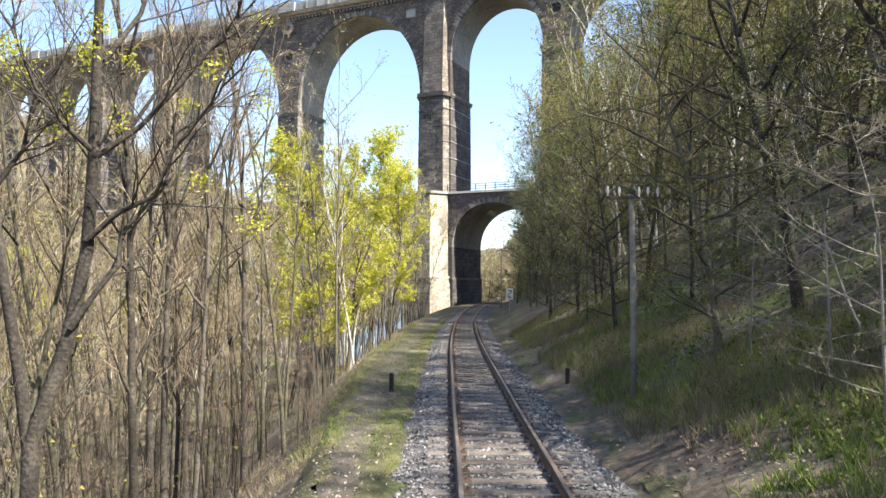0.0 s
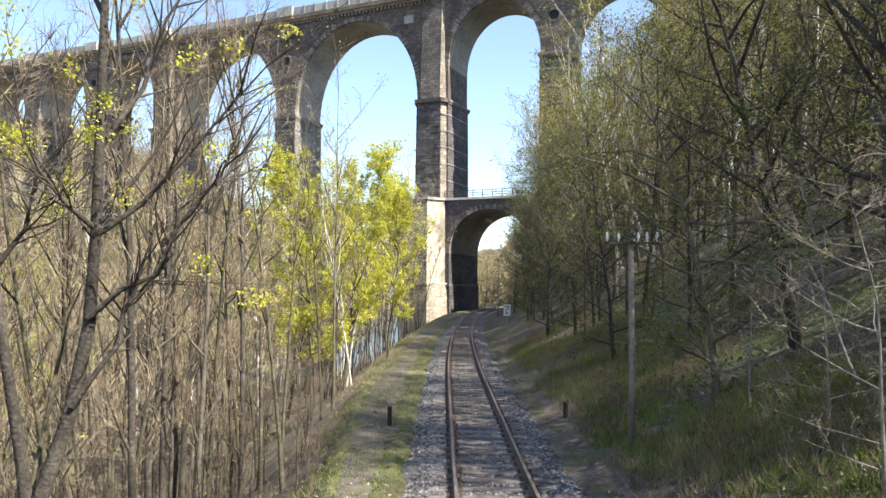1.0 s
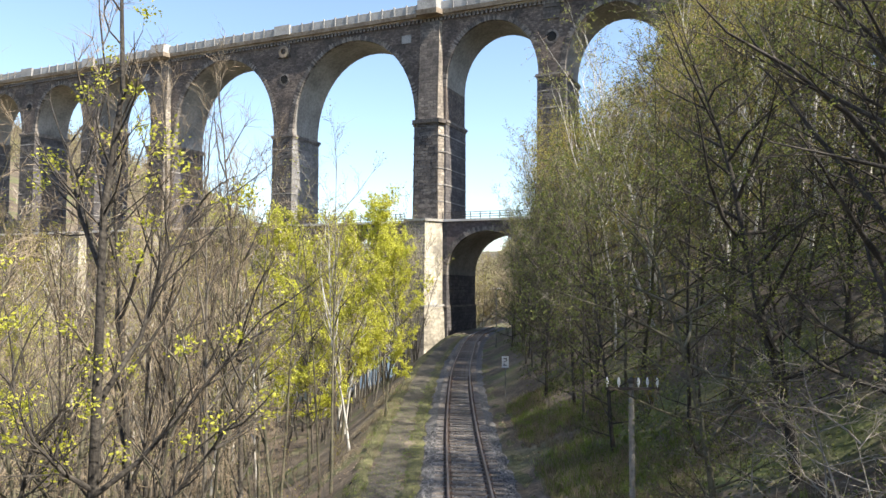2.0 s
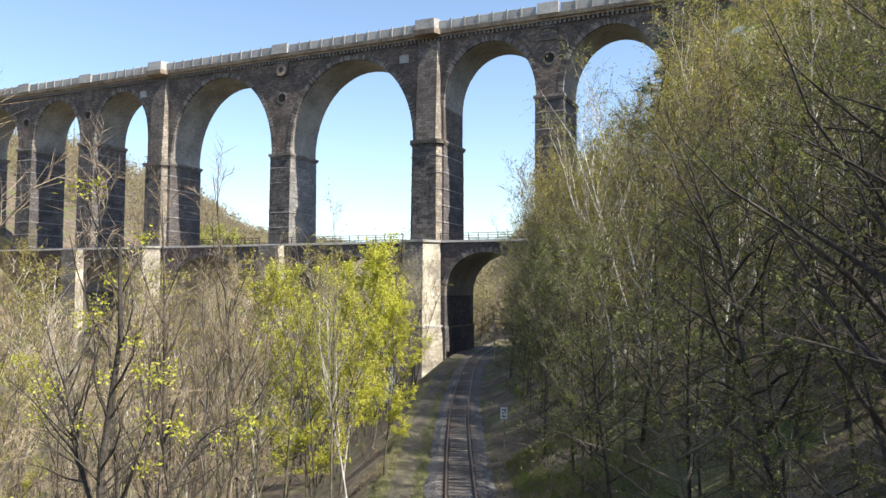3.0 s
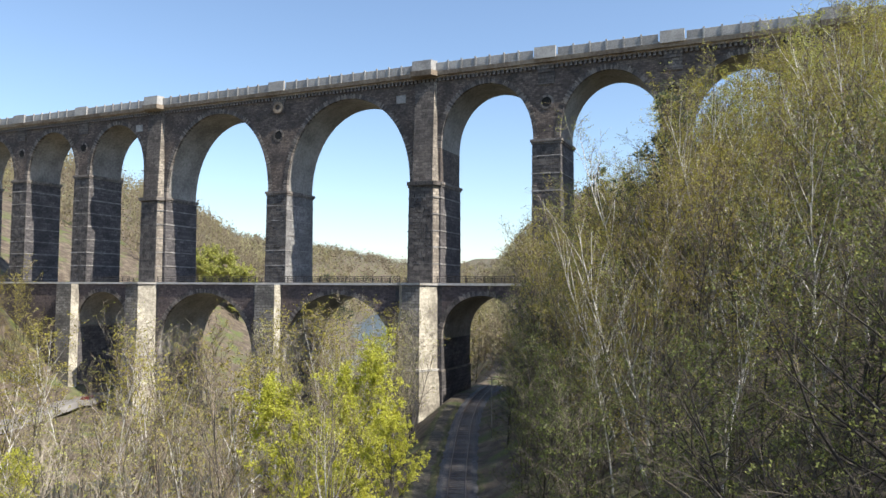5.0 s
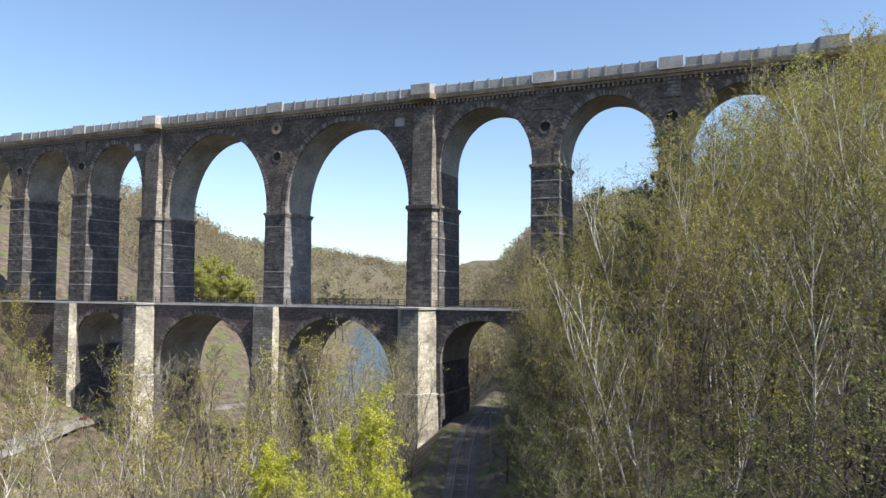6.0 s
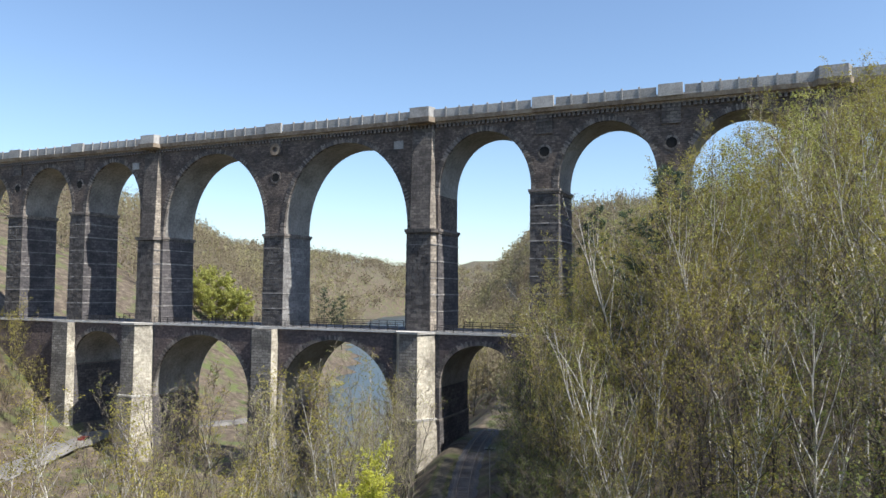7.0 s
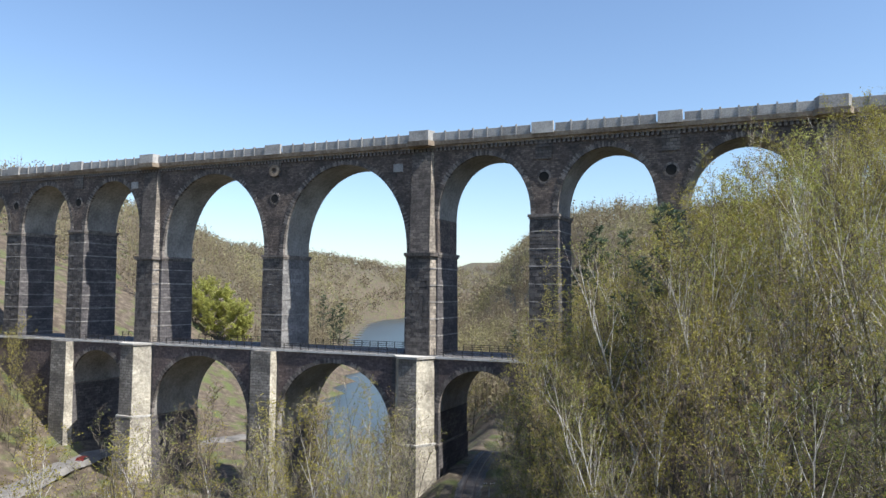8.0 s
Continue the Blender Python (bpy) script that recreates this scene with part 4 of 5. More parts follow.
BARE = "slender bare deciduous tree with grey-brown bark and fine twigs"
proto("near_a", "ash_tree", "tall bare deciduous tree with spreading boughs and fine twigs", "bark", "twig", "leaf_yellow", seed=1, h=13, r=0.115, clear=0.28, n1=17, l1=0.22, tilt=46, n2=6, n3=7, tw=0.6, tr=0.005, sides=8, crook=0.03, lean=0.02)
proto("near_b", "ash_tree", BARE, "bark", "twig", "leaf_yellow", seed=2, h=14, r=0.088, clear=0.25, n1=18, l1=0.15, tilt=50, n2=5, n3=7, tw=0.55, tr=0.005, sides=7, crook=0.03, lean=0.02)
proto("near_c", "ash_tree", BARE, "bark_green", "twig", "leaf_yellow", seed=3, h=12, r=0.066, clear=0.2, n1=15, l1=0.13, tilt=52, n2=5, n3=6, tw=0.5, tr=0.005, sides=7, crook=0.035, lean=0.03)
for i in range(4):
    proto("bare%d" % i, "bare_tree", BARE, ("bark", "bark_green")[i % 2], "twig_pale", "leaf_spring", seed=20 + i, h=(12, 13.5, 11, 14)[i], r=0.065 + 0.01 * i, clear=0.3, n1=12, l1=0.21, tilt=52, n2=5, n3=5, tw=0.62, tr=0.006, leaf=0.4, lsize=0.055, per=3, sides=5, crook=0.03)
for i in range(2):
    proto("yellow%d" % i, "maple_tree", "young maple tree in bright yellow-green spring leaf", "bark_green", "twig", "leaf_yellow", seed=30 + i, h=15, r=0.12, clear=0.2, n1=24, l1=0.30, tilt=30, n2=6, n3=6, tw=0.75, tr=0.007, leaf=1.0, lsize=0.1, per=24, sides=5)
    proto("far_maple%d" % i, "maple_tree", "broad maple tree in pale yellow-green spring leaf", "bark_green", "twig", "leaf_spring", seed=35 + i, h=15, r=0.16, clear=0.15, n1=26, l1=0.42, tilt=28, n2=6, n3=4, tw=1.1, tr=0.02, leaf=1.0, lsize=0.32, per=14, sides=4)
proto("slim_maple", "maple_tree", "slender young maple in bright yellow-green spring leaf", "birch", "twig", "leaf_yellow", seed=39, h=15, r=0.08, clear=0.35, n1=22, l1=0.16, tilt=38, n2=5, n3=5, tw=0.7, tr=0.006, leaf=0.75, lsize=0.095, per=10, sides=5)
for i in range(3):
    far = dict(clear=0.22, n2=5, n3=3, tw=0.9, sides=4)
    proto("far_bare%d" % i, "alder_tree", BARE, "bark", ("twig_pale", "twig", "twig_pale")[i], "leaf_spring", seed=120 + i, h=(13, 11.5, 14)[i], r=0.09, n1=13, l1=0.25, tilt=50, tr=0.012, leaf=0.5, lsize=0.075, per=3, **far)
    proto("far_olive%d" % i, "budding_tree", "tree in pale olive-green bud over brown twigs", "bark_green", "twig", "leaf_olive", seed=130 + i, h=(13, 14.5, 12.5)[i], r=0.10, n1=14, l1=0.26, tilt=44, tr=0.013, leaf=0.95, lsize=0.115, per=5, **far)
    proto("far_birch%d" % i, "birch_tree", "white-barked birch tree with drooping twigs and small new leaves", "birch", "twig", "leaf_olive", seed=140 + i, h=(15, 16.5, 14)[i], r=0.10, n1=15, l1=0.21, tilt=52, tr=0.012, leaf=0.95, lsize=0.12, per=5, droop=0.25, lean=0.1, **far)
    proto("far_brown%d" % i, "hazel_tree", "brown bushy tree with dense fine twigs and opening buds", "bark", "twig_red", "leaf_olive", seed=150 + i, h=(11, 10, 12)[i], r=0.09, n1=16, l1=0.32, tilt=46, tr=0.012, leaf=0.4, lsize=0.09, per=4, **far)
for i in range(3):
    proto("shrub%d" % i, "shrub", "many-stemmed brown shrub with thin twigs", "bark", ("twig", "twig_red", "twig")[i], ("leaf_olive", "leaf_olive", "leaf_green")[i], seed=80 + i, h=(3.6, 2.8, 4.2)[i], r=0.03, clear=0.1, n1=6, l1=0.4, tilt=48, n2=3, n3=3, tw=0.5, tr=0.006, leaf=(0.1, 0.3, 0.7)[i], lsize=0.09, per=3, sides=4, stems=4)


for i in range(3):
    tall = dict(n2=5, n3=6, tw=0.8, sides=5)
    proto("tall_brown%d" % i, "hazel_tree", "brown bushy tree with dense fine twigs and opening buds", "bark", ("twig_red", "twig_dark", "twig_dark")[i], "leaf_olive", seed=180 + i, h=(16, 14, 18)[i], r=0.12, clear=0.1, n1=24, l1=0.26, tilt=40, tr=0.009, leaf=0.3, lsize=0.05, per=4, **tall)
    proto("tall_beech%d" % i, "hornbeam_tree", "hornbeam tree with layered sprays of fresh green leaves", "bark_green", "twig_dark", "leaf_green", seed=190 + i, h=(17, 19, 15)[i], r=0.15, clear=0.12, n1=26, l1=0.27, tilt=10, bend=0.12, tr=0.007, leaf=0.5, lsize=0.055, per=5, droop=0.04, **tall)


for i in range(3):
    wood_kind = dict(n2=5, n3=4, tw=0.95, tr=0.011, sides=4)
    proto("wood_birch%d" % i, "birch_tree", "tall white-barked birch tree with drooping twigs and new leaves", "birch", "twig", ("leaf_olive", "leaf_olive", "leaf_spring")[i], seed=220 + i, h=(20, 22, 18)[i], r=0.13, clear=0.38, n1=18, l1=0.19, tilt=50, leaf=1.0, lsize=0.1, per=7, droop=0.22, lean=0.1, **wood_kind)
    proto("wood_olive%d" % i, "budding_tree", "tall tree in pale olive-green bud over brown twigs", "bark", "twig", "leaf_olive", seed=230 + i, h=(19, 21, 17)[i], r=0.13, clear=0.15, n1=21, l1=0.22, tilt=38, leaf=1.0, lsize=0.095, per=7, **wood_kind)
    proto("wood_brown%d" % i, "hazel_tree", "brown bushy tree with dense fine twigs and opening buds", "bark", ("twig_red", "twig", "twig_dark")[i], "leaf_olive", seed=240 + i, h=(16, 14, 18)[i], r=0.11, clear=0.08, n1=26, l1=0.25, tilt=40, leaf=0.6, lsize=0.09, per=4, **wood_kind)
    proto("bare_birch%d" % i, "birch_tree", "forked white-barked birch with thin brown twigs and few leaves", "birch", "twig_red", "leaf_spring", seed=270 + i, h=(17, 19, 15)[i], r=0.13, clear=0.3, n1=13, l1=0.34, tilt=58, leaf=0.75, lsize=0.085, per=5, droop=0.1, lean=0.18, stems=(1, 2, 2)[i], **wood_kind)
for i in range(2):
    proto("wood_dark%d" % i, "hornbeam_tree", "hornbeam with shade painted into bark and twigs, and small green leaves", "bark_dark", "twig_dark", "leaf_green", seed=250 + i, h=(17, 14)[i], r=0.12, clear=0.06, n1=26, l1=0.28, tilt=22, bend=0.2, n2=5, n3=5, tw=0.85, tr=0.01, leaf=0.8, lsize=0.085, per=5, sides=4)
    proto("oak%d" % i, "oak_tree", "crooked oak, bark and twigs darkened for shade, with bunches of yellow-green opening leaves", "bark_dark", "twig_dark", "leaf_fresh", seed=260 + i, h=(18, 16)[i], r=0.2, clear=0.2, n1=28, l1=0.34, tilt=20, bend=0.3, n2=7, n3=7, tw=0.65, tr=0.008, leaf=0.4, lsize=0.055, per=8, sides=6, cluster=0.12)


for i in range(2):
    proto("spray%d" % i, "hornbeam_tree", "hornbeam tree with layered sprays of fresh green leaves", "bark_green", "twig_dark", "leaf_fresh", seed=200 + i, h=(12, 9)[i], r=0.11, clear=0.12, n1=24, l1=0.40, tilt=8, bend=0.12, n2=7, n3=6, tw=0.6, tr=0.006, leaf=0.75, lsize=0.05, per=7, sides=5, droop=0.06)


# the paler twigs here paint sunlight on the edge of the wood
for i in range(3):
    proto("edge%d" % i, "hornbeam_tree", "bushy hornbeam at the wood's edge, twigs painted pale as if sunlit, with first leaves", "bark", "twig_pale", "leaf_fresh", seed=210 + i, h=(15, 12, 17)[i], r=0.09, clear=0.05, n1=22, l1=0.27, tilt=26, bend=0.25, n2=5, n3=6, tw=0.7, tr=0.008, leaf=0.6, lsize=0.06, per=5, sides=4)


for i in range(2):
    proto("thicket%d" % i, "shrub", "thicket of thin upright brown saplings", "bark", ("twig_red", "twig_dark")[i], "leaf_olive", seed=280 + i, h=(4.5, 6.0)[i], r=0.028, clear=0.15, n1=8, l1=0.16, tilt=58, n2=3, n3=3, tw=0.45, tr=0.005, leaf=0.12, lsize=0.05, per=2, sides=5, stems=5, crook=0.04)


proto("pale_spray", "hornbeam_tree", "young hornbeam with flat sprays of bleached bare twigs", "pole", "twig_pale", "leaf_fresh", seed=290, h=7.5, r=0.06, clear=0.12, n1=17, l1=0.42, tilt=4, bend=0.1, n2=6, n3=5, tw=0.5, tr=0.005, leaf=0.25, lsize=0.045, per=4, sides=5, droop=0.05)


def pine(seed, h):
    """A pine: bare lower trunk, whorls of boughs with tufts of needles."""
    g = random.Random(seed)
    wood, needles = ([], []), ([], [])
    trunk = bough(g, Vector((0, 0, -0.5)), Vector((0.03, 0, 1)).normalized(), h + 0.5, 0.1, 8, 0.03)
    tube(*wood, trunk, [0.2 * (1 - 0.9 * i / 8) for i in range(9)], 6, False)
    for i in range(34):
        t = 0.3 + 0.7 * (i + g.random()) / 34
        p, _ = along(trunk, t)
        a = g.uniform(0, 6.28)
        out = Vector((math.cos(a), math.sin(a), 0.12 + 0.4 * t))
        ln = h * 0.24 * (1.12 - t) * g.uniform(0.7, 1.3) + 0.3
        limb = bough(g, p, out.normalized(), ln, 0.25, 3)
        tube(*wood, limb, [0.05, 0.04, 0.025, 0.012], 3, False)
        for j in range(9):
            q, w = along(limb, g.uniform(0.35, 1))
            q = q + Vector((g.gauss(0, 0.22), g.gauss(0, 0.22), g.gauss(0.08, 0.12)))
            for k in range(9):
                wy = Vector((g.gauss(0, 1), g.gauss(0, 1), g.gauss(0.5, 0.8))).normalized()
                spike(*needles, q, wy, g.uniform(0.25, 0.45), 0.035)
    return wood, needles


for i in range(2):
    w, nd = pine(90 + i, 14)
    PROTOS["pine%d" % i] = ("pine_tree", "dark green pine with a bare lower trunk", [("trunk", mesh_of("trunk", *w, M["bark"], True)), ("foliage", mesh_of("foliage", *nd, M["needle"]))])


# the large forked tree on the bank close to the path
def forked_tree():
    g = random.Random(11)
    x, y = -8.25, 6.7
    ob = thing("forked_tree", "forked tree, bark darkened for shade, with crooked boughs and a few yellow-green leaf tufts", "tree", (x, y, level(x, y)))
    k = -ob.location.z
    right, away = Vector((0.909, 0.417, 0)), Vector((-0.417, 0.909, 0))
    wood, twig, leaves = ([], []), ([], []), ([], [])

    def at(a, z, b=0.0):
        return right * a + away * b + Vector((0, 0, z + k))

    leaders = [
        ([at(0, -3.8), at(0, -0.8), at(0.0, 0.9), at(0.38, 2.2, 0.1), at(0.58, 3.3, 0.1), at(0.68, 4.5), at(0.74, 6.2, -0.1), at(0.7, 8.0, 0), at(0.85, 9.6, 0.1), at(0.8, 10.8, 0.1)], 0.125),
        ([at(0.0, 0.7), at(-0.18, 1.8), at(-0.34, 2.9, -0.1), at(-0.46, 4.0, -0.2), at(-0.8, 5.6, -0.2), at(-1.0, 7.4, -0.3), at(-0.9, 9.0, -0.3)], 0.085)]
    limbs = [
        [at(0.7, 4.45), at(1.2, 4.85, 0.1), at(1.65, 5.4, 0.2), at(2.15, 6.0, 0.2), at(2.7, 6.7, 0.3)],
        [at(0.62, 3.4), at(1.0, 3.75), at(1.5, 3.95, -0.1), at(1.75, 4.5, -0.2), at(2.3, 5.2, -0.2), at(2.6, 5.9, -0.3)],
        [at(0.45, 2.3), at(0.75, 2.75), at(0.98, 3.1, 0.1), at(1.0, 3.5, 0.1), at(1.5, 4.1, 0.2), at(1.65, 4.8, 0.2), at(2.4, 5.4, 0.3)],
        [at(0.7, 4.5), at(0.45, 4.8, -0.3), at(0.2, 5.2, -0.5), at(-0.1, 6.0, -0.6)],
        [at(0.72, 5.6), at(1.1, 6.4, 0.3), at(1.3, 7.4, 0.5), at(1.8, 8.3, 0.6)],
        [at(-0.46, 4.0, -0.2), at(-0.1, 4.5, -0.2), at(0.1, 5.3, -0.3)],
        [at(-0.8, 5.6, -0.2), at(-1.4, 6.2, -0.4), at(-2.0, 7.2, -0.5)],
        [at(0.72, 7.2), at(0.2, 8.0, 0.4), at(-0.1, 9.0, 0.6)]]
    for pts, r in leaders:
        tube(*wood, pts, [r * (1 - 0.82 * i / (len(pts) - 1)) for i in range(len(pts))], 9, False)
    for pts in limbs + [p for p, _ in leaders]:
        thick = pts not in limbs
        if not thick:
            tube(*wood, pts, [0.04 * (1 - 0.75 * i / (len(pts) - 1)) for i in range(len(pts))], 6, False)
        for j in range(20 if thick else 15):
            p, w = along(pts, g.uniform(0.5 if thick else 0.25, 1))
            s = w.orthogonal().normalized()
            s.rotate(Matrix.Rotation(g.uniform(0, 6.28), 3, w))
            sub = bough(g, p, (w * 0.8 + s * 0.7).normalized(), g.uniform(0.6, 1.5), 0.3, 3, 0.14)
            tube(*twig, sub, [0.014, 0.011, 0.008, 0.004], 4, False)
            for k3 in range(6):
                q, w2 = along(sub, g.uniform(0.2, 1))
                s2 = w2.orthogonal().normalized()
                s2.rotate(Matrix.Rotation(g.uniform(0, 6.28), 3, w2))
                w3 = (w2 + s2 * 0.8).normalized()
                ln = g.uniform(0.25, 0.6)
                spike(*twig, q, w3, ln, 0.005)
                if g.random() < 0.065:
                    for _ in range(56):
                        blade(*leaves, q + w3 * ln + Vector((g.gauss(0, 0.09), g.gauss(0, 0.09), g.gauss(0, 0.08))), g.uniform(0.025, 0.05), g)
    part("trunk", *wood, M["bark_dark"], ob, smooth=True)
    part("crown", *twig, M["bark_dark"], ob)
    part("foliage", *leaves, M["leaf_yellow"], ob, "tufts of yellow-green new leaves")


forked_tree()


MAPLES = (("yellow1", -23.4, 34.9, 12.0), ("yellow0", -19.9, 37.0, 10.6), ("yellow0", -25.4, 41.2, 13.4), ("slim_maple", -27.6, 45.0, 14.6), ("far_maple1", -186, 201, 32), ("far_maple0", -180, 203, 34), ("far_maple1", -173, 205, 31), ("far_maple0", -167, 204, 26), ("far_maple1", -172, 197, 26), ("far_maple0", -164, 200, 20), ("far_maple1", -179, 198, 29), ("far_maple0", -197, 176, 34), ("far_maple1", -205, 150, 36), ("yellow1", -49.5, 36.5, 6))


def free(x, y):
    """Whether a trunk may stand here: off the track, the path, the river, the road and the viaduct, and out of the
    camera's sight lines to the maples.
    """
    # room round each maple so that neighbours don't hide it from the camera
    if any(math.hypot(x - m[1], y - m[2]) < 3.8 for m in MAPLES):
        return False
    d = float(beside(LINE, np.array([x]), np.array([y]))[0])
    if (-4.0 if y < 16 else -5.0) < d < 4.6 or math.hypot(x, y) < 7.5 or (x + 7.9) ** 2 + (y - 6.8) ** 2 < 1.5:
        return False
    if 104.5 < y < 122.5 and -160 < x < 12:
        near = min(abs(x - c) for c in (-151.5, -132.3, -111.9, -82.1, -52.1, -31.3, -12.1))
        if near < (6.5 if x > -125 else 4.8):
            return False
    if abs(float(beside(RIVER, np.array([x]), np.array([y]))[0])) < 9.5 + (y > 140) * 9:
        return False
    # wedges by bearing, thinned or emptied to open the camera's view of the maples
    bearing = math.degrees(math.atan2(-x, y))
    if 27.5 < bearing < 35.5 and 21 < math.hypot(x, y) < 40 and int(x * 7 + y * 13) % 3:
        return False
    if 37 < bearing < 45 and 150 < math.hypot(x, y) < 258:
        return False
    return abs(float(beside(ROAD, np.array([x]), np.array([y]))[0])) > 3.5


TALL = {}


def tall(key):
    if key not in TALL:
        TALL[key] = max(q.co.z for _, me in PROTOS[key][2] for q in me.vertices)
    return TALL[key]


def plant_to(key, x, y, top, group=""):
    """A tree whose tip reaches the given height."""
    plant(key, x, y, (top - level(x, y)) / tall(key), group=group)


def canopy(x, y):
    """How high the slope's crowns reach, fitted by bearing to the camera's skyline."""
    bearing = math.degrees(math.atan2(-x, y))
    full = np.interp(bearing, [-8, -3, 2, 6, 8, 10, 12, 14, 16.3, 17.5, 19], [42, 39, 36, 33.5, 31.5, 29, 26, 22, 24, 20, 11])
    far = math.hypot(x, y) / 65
    # past -13 degrees, out of view, heights are set for the shade they cast
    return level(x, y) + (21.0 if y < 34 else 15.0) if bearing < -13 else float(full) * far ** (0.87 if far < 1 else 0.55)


def sown(s0, s1, d0, d1, gap, keys, lo=0.8, hi=1.2, group="", seed=0, keep=1.0, top=99.0):
    """Trees strewn over a stretch of the slope, given along and across the track."""
    g = random.Random(seed)
    s = s0
    while s < s1:
        d = d0
        while d < d1:
            if g.random() < keep:
                p, _ = on_line(s + g.uniform(-0.45, 0.45) * gap, d + g.uniform(-0.45, 0.45) * gap)
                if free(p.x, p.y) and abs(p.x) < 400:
                    key, size = g.choice(keys), g.uniform(lo, hi)
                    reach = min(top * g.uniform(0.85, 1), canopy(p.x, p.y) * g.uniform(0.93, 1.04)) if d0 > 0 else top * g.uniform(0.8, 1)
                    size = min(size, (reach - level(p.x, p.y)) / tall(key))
                    if size > 0.3:
                        plant(key, p.x, p.y, size, g.uniform(0, 360), group=group)
            d += gap
        s += gap


# left bank: slender trees close together, thinning towards the meadow
sown(6.5, 30, -13, -4.0, 1.8, ["near_a", "near_b", "near_b", "near_c", "near_c", "near_c"], 0.85, 1.2, "trees on the bank", 1, 0.72)
sown(8, 34, -26, -13, 2.9, ["bare0", "bare1", "bare2", "bare3"], 0.95, 1.25, "trees on the bank", 2, 0.85)
sown(30, 98, -11, -4.2, 2.3, ["far_bare0", "far_bare1", "far_bare2", "bare1"], 0.85, 1.15, "trees on the bank", 3, 0.8)
sown(34, 104, -34, -11, 3.2, ["far_bare0", "far_bare1", "far_bare2", "far_brown0", "far_birch0", "far_bare2"], 0.85, 1.3, "trees on the bank", 4, 0.68, 15.0)
for key, x, y, top in MAPLES:
    plant_to(key, x, y, top, "maples in leaf")
sown(76, 107, -40, -9, 4.3, ["far_bare0", "far_bare1", "far_bare2", "far_birch0", "far_brown2"], 1.3, 1.75, "trees on the bank", 20, 0.75, 16.5)
for key, x, y, top in (("far_bare0", -62.5, 93, 13.0), ("far_brown1", -60.5, 91, 14.0), ("far_bare1", -58.5, 95, 15.5), ("far_bare0", -53.6, 93, 17.5), ("far_brown0", -50.0, 92, 15.0), ("far_bare2", -47.4, 90, 14.5), ("far_brown2", -43.5, 86, 12.5), ("far_brown2", -84.0, 98, 11.5), ("far_bare1", -87.5, 96, 10.0), ("far_bare2", -92.0, 100, 10.0)):
    plant_to(key, x, y, top, "trees before the arches")
# right slope: crown heights fitted to the skyline that the camera sees
# beside the camera, largely out of view: added to shade the foreground
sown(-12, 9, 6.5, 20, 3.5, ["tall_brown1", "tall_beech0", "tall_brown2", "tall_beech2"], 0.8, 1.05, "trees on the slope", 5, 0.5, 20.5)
# unseen rows uphill, added to block the sun from the slope
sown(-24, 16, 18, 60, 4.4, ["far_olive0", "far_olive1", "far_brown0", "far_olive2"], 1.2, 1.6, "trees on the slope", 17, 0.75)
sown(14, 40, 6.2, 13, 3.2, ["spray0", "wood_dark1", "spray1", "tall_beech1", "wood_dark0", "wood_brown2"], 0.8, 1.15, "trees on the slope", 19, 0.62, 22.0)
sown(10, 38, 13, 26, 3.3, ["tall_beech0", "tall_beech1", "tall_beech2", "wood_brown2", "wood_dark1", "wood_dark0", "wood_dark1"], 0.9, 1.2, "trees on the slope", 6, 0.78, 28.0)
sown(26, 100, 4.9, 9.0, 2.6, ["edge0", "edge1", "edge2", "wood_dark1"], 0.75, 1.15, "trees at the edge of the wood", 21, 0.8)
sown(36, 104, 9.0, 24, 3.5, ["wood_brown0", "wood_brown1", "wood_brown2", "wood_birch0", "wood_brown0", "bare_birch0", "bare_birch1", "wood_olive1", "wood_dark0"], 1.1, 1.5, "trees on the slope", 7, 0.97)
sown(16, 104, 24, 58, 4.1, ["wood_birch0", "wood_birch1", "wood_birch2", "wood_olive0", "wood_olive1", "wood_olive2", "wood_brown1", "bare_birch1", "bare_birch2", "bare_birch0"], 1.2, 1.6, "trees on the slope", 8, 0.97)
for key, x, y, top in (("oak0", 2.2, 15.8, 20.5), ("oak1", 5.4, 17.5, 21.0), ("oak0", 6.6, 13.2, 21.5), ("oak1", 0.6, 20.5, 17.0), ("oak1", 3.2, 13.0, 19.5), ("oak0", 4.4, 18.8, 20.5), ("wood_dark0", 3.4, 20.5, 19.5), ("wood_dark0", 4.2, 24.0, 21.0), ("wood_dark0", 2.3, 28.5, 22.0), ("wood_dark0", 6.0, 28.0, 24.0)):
    plant_to(key, x, y, top, "trees on the slope")
for x, y, top in ((0.9, 14.6, 6.5), (2.4, 13.2, 7.5), (3.0, 16.6, 8.5), (-0.4, 17.4, 6.0), (1.4, 11.8, 6.0), (4.6, 14.8, 9.5)):
    plant_to("pale_spray", x, y, top, "undergrowth")
plant_to("bare_birch0", -20.6, 34.4, 12.6, "trees on the bank")
# valley floor and far bank
sown(56, 106, -46, -32, 4.0, ["far_brown0", "far_bare1", "far_bare0", "far_bare2", "far_birch1"], 0.95, 1.4, "trees on the valley floor", 10, 0.75)
sown(56, 106, -70, -46, 4.6, ["far_brown0", "far_bare1", "far_olive0", "far_olive2", "shrub2", "shrub1"], 0.9, 1.5, "trees on the valley floor", 18, 0.65)
sown(60, 124, -96, -62, 4.8, ["shrub0", "shrub1", "shrub2", "shrub2"], 0.7, 1.5, "meadow shrubs", 11, 0.65)
sown(104, 142, -126, -84, 4.3, ["far_olive0", "far_brown1", "shrub2", "far_bare2", "shrub1", "far_olive2"], 0.7, 1.15, "trees on the far bank", 22, 0.85)
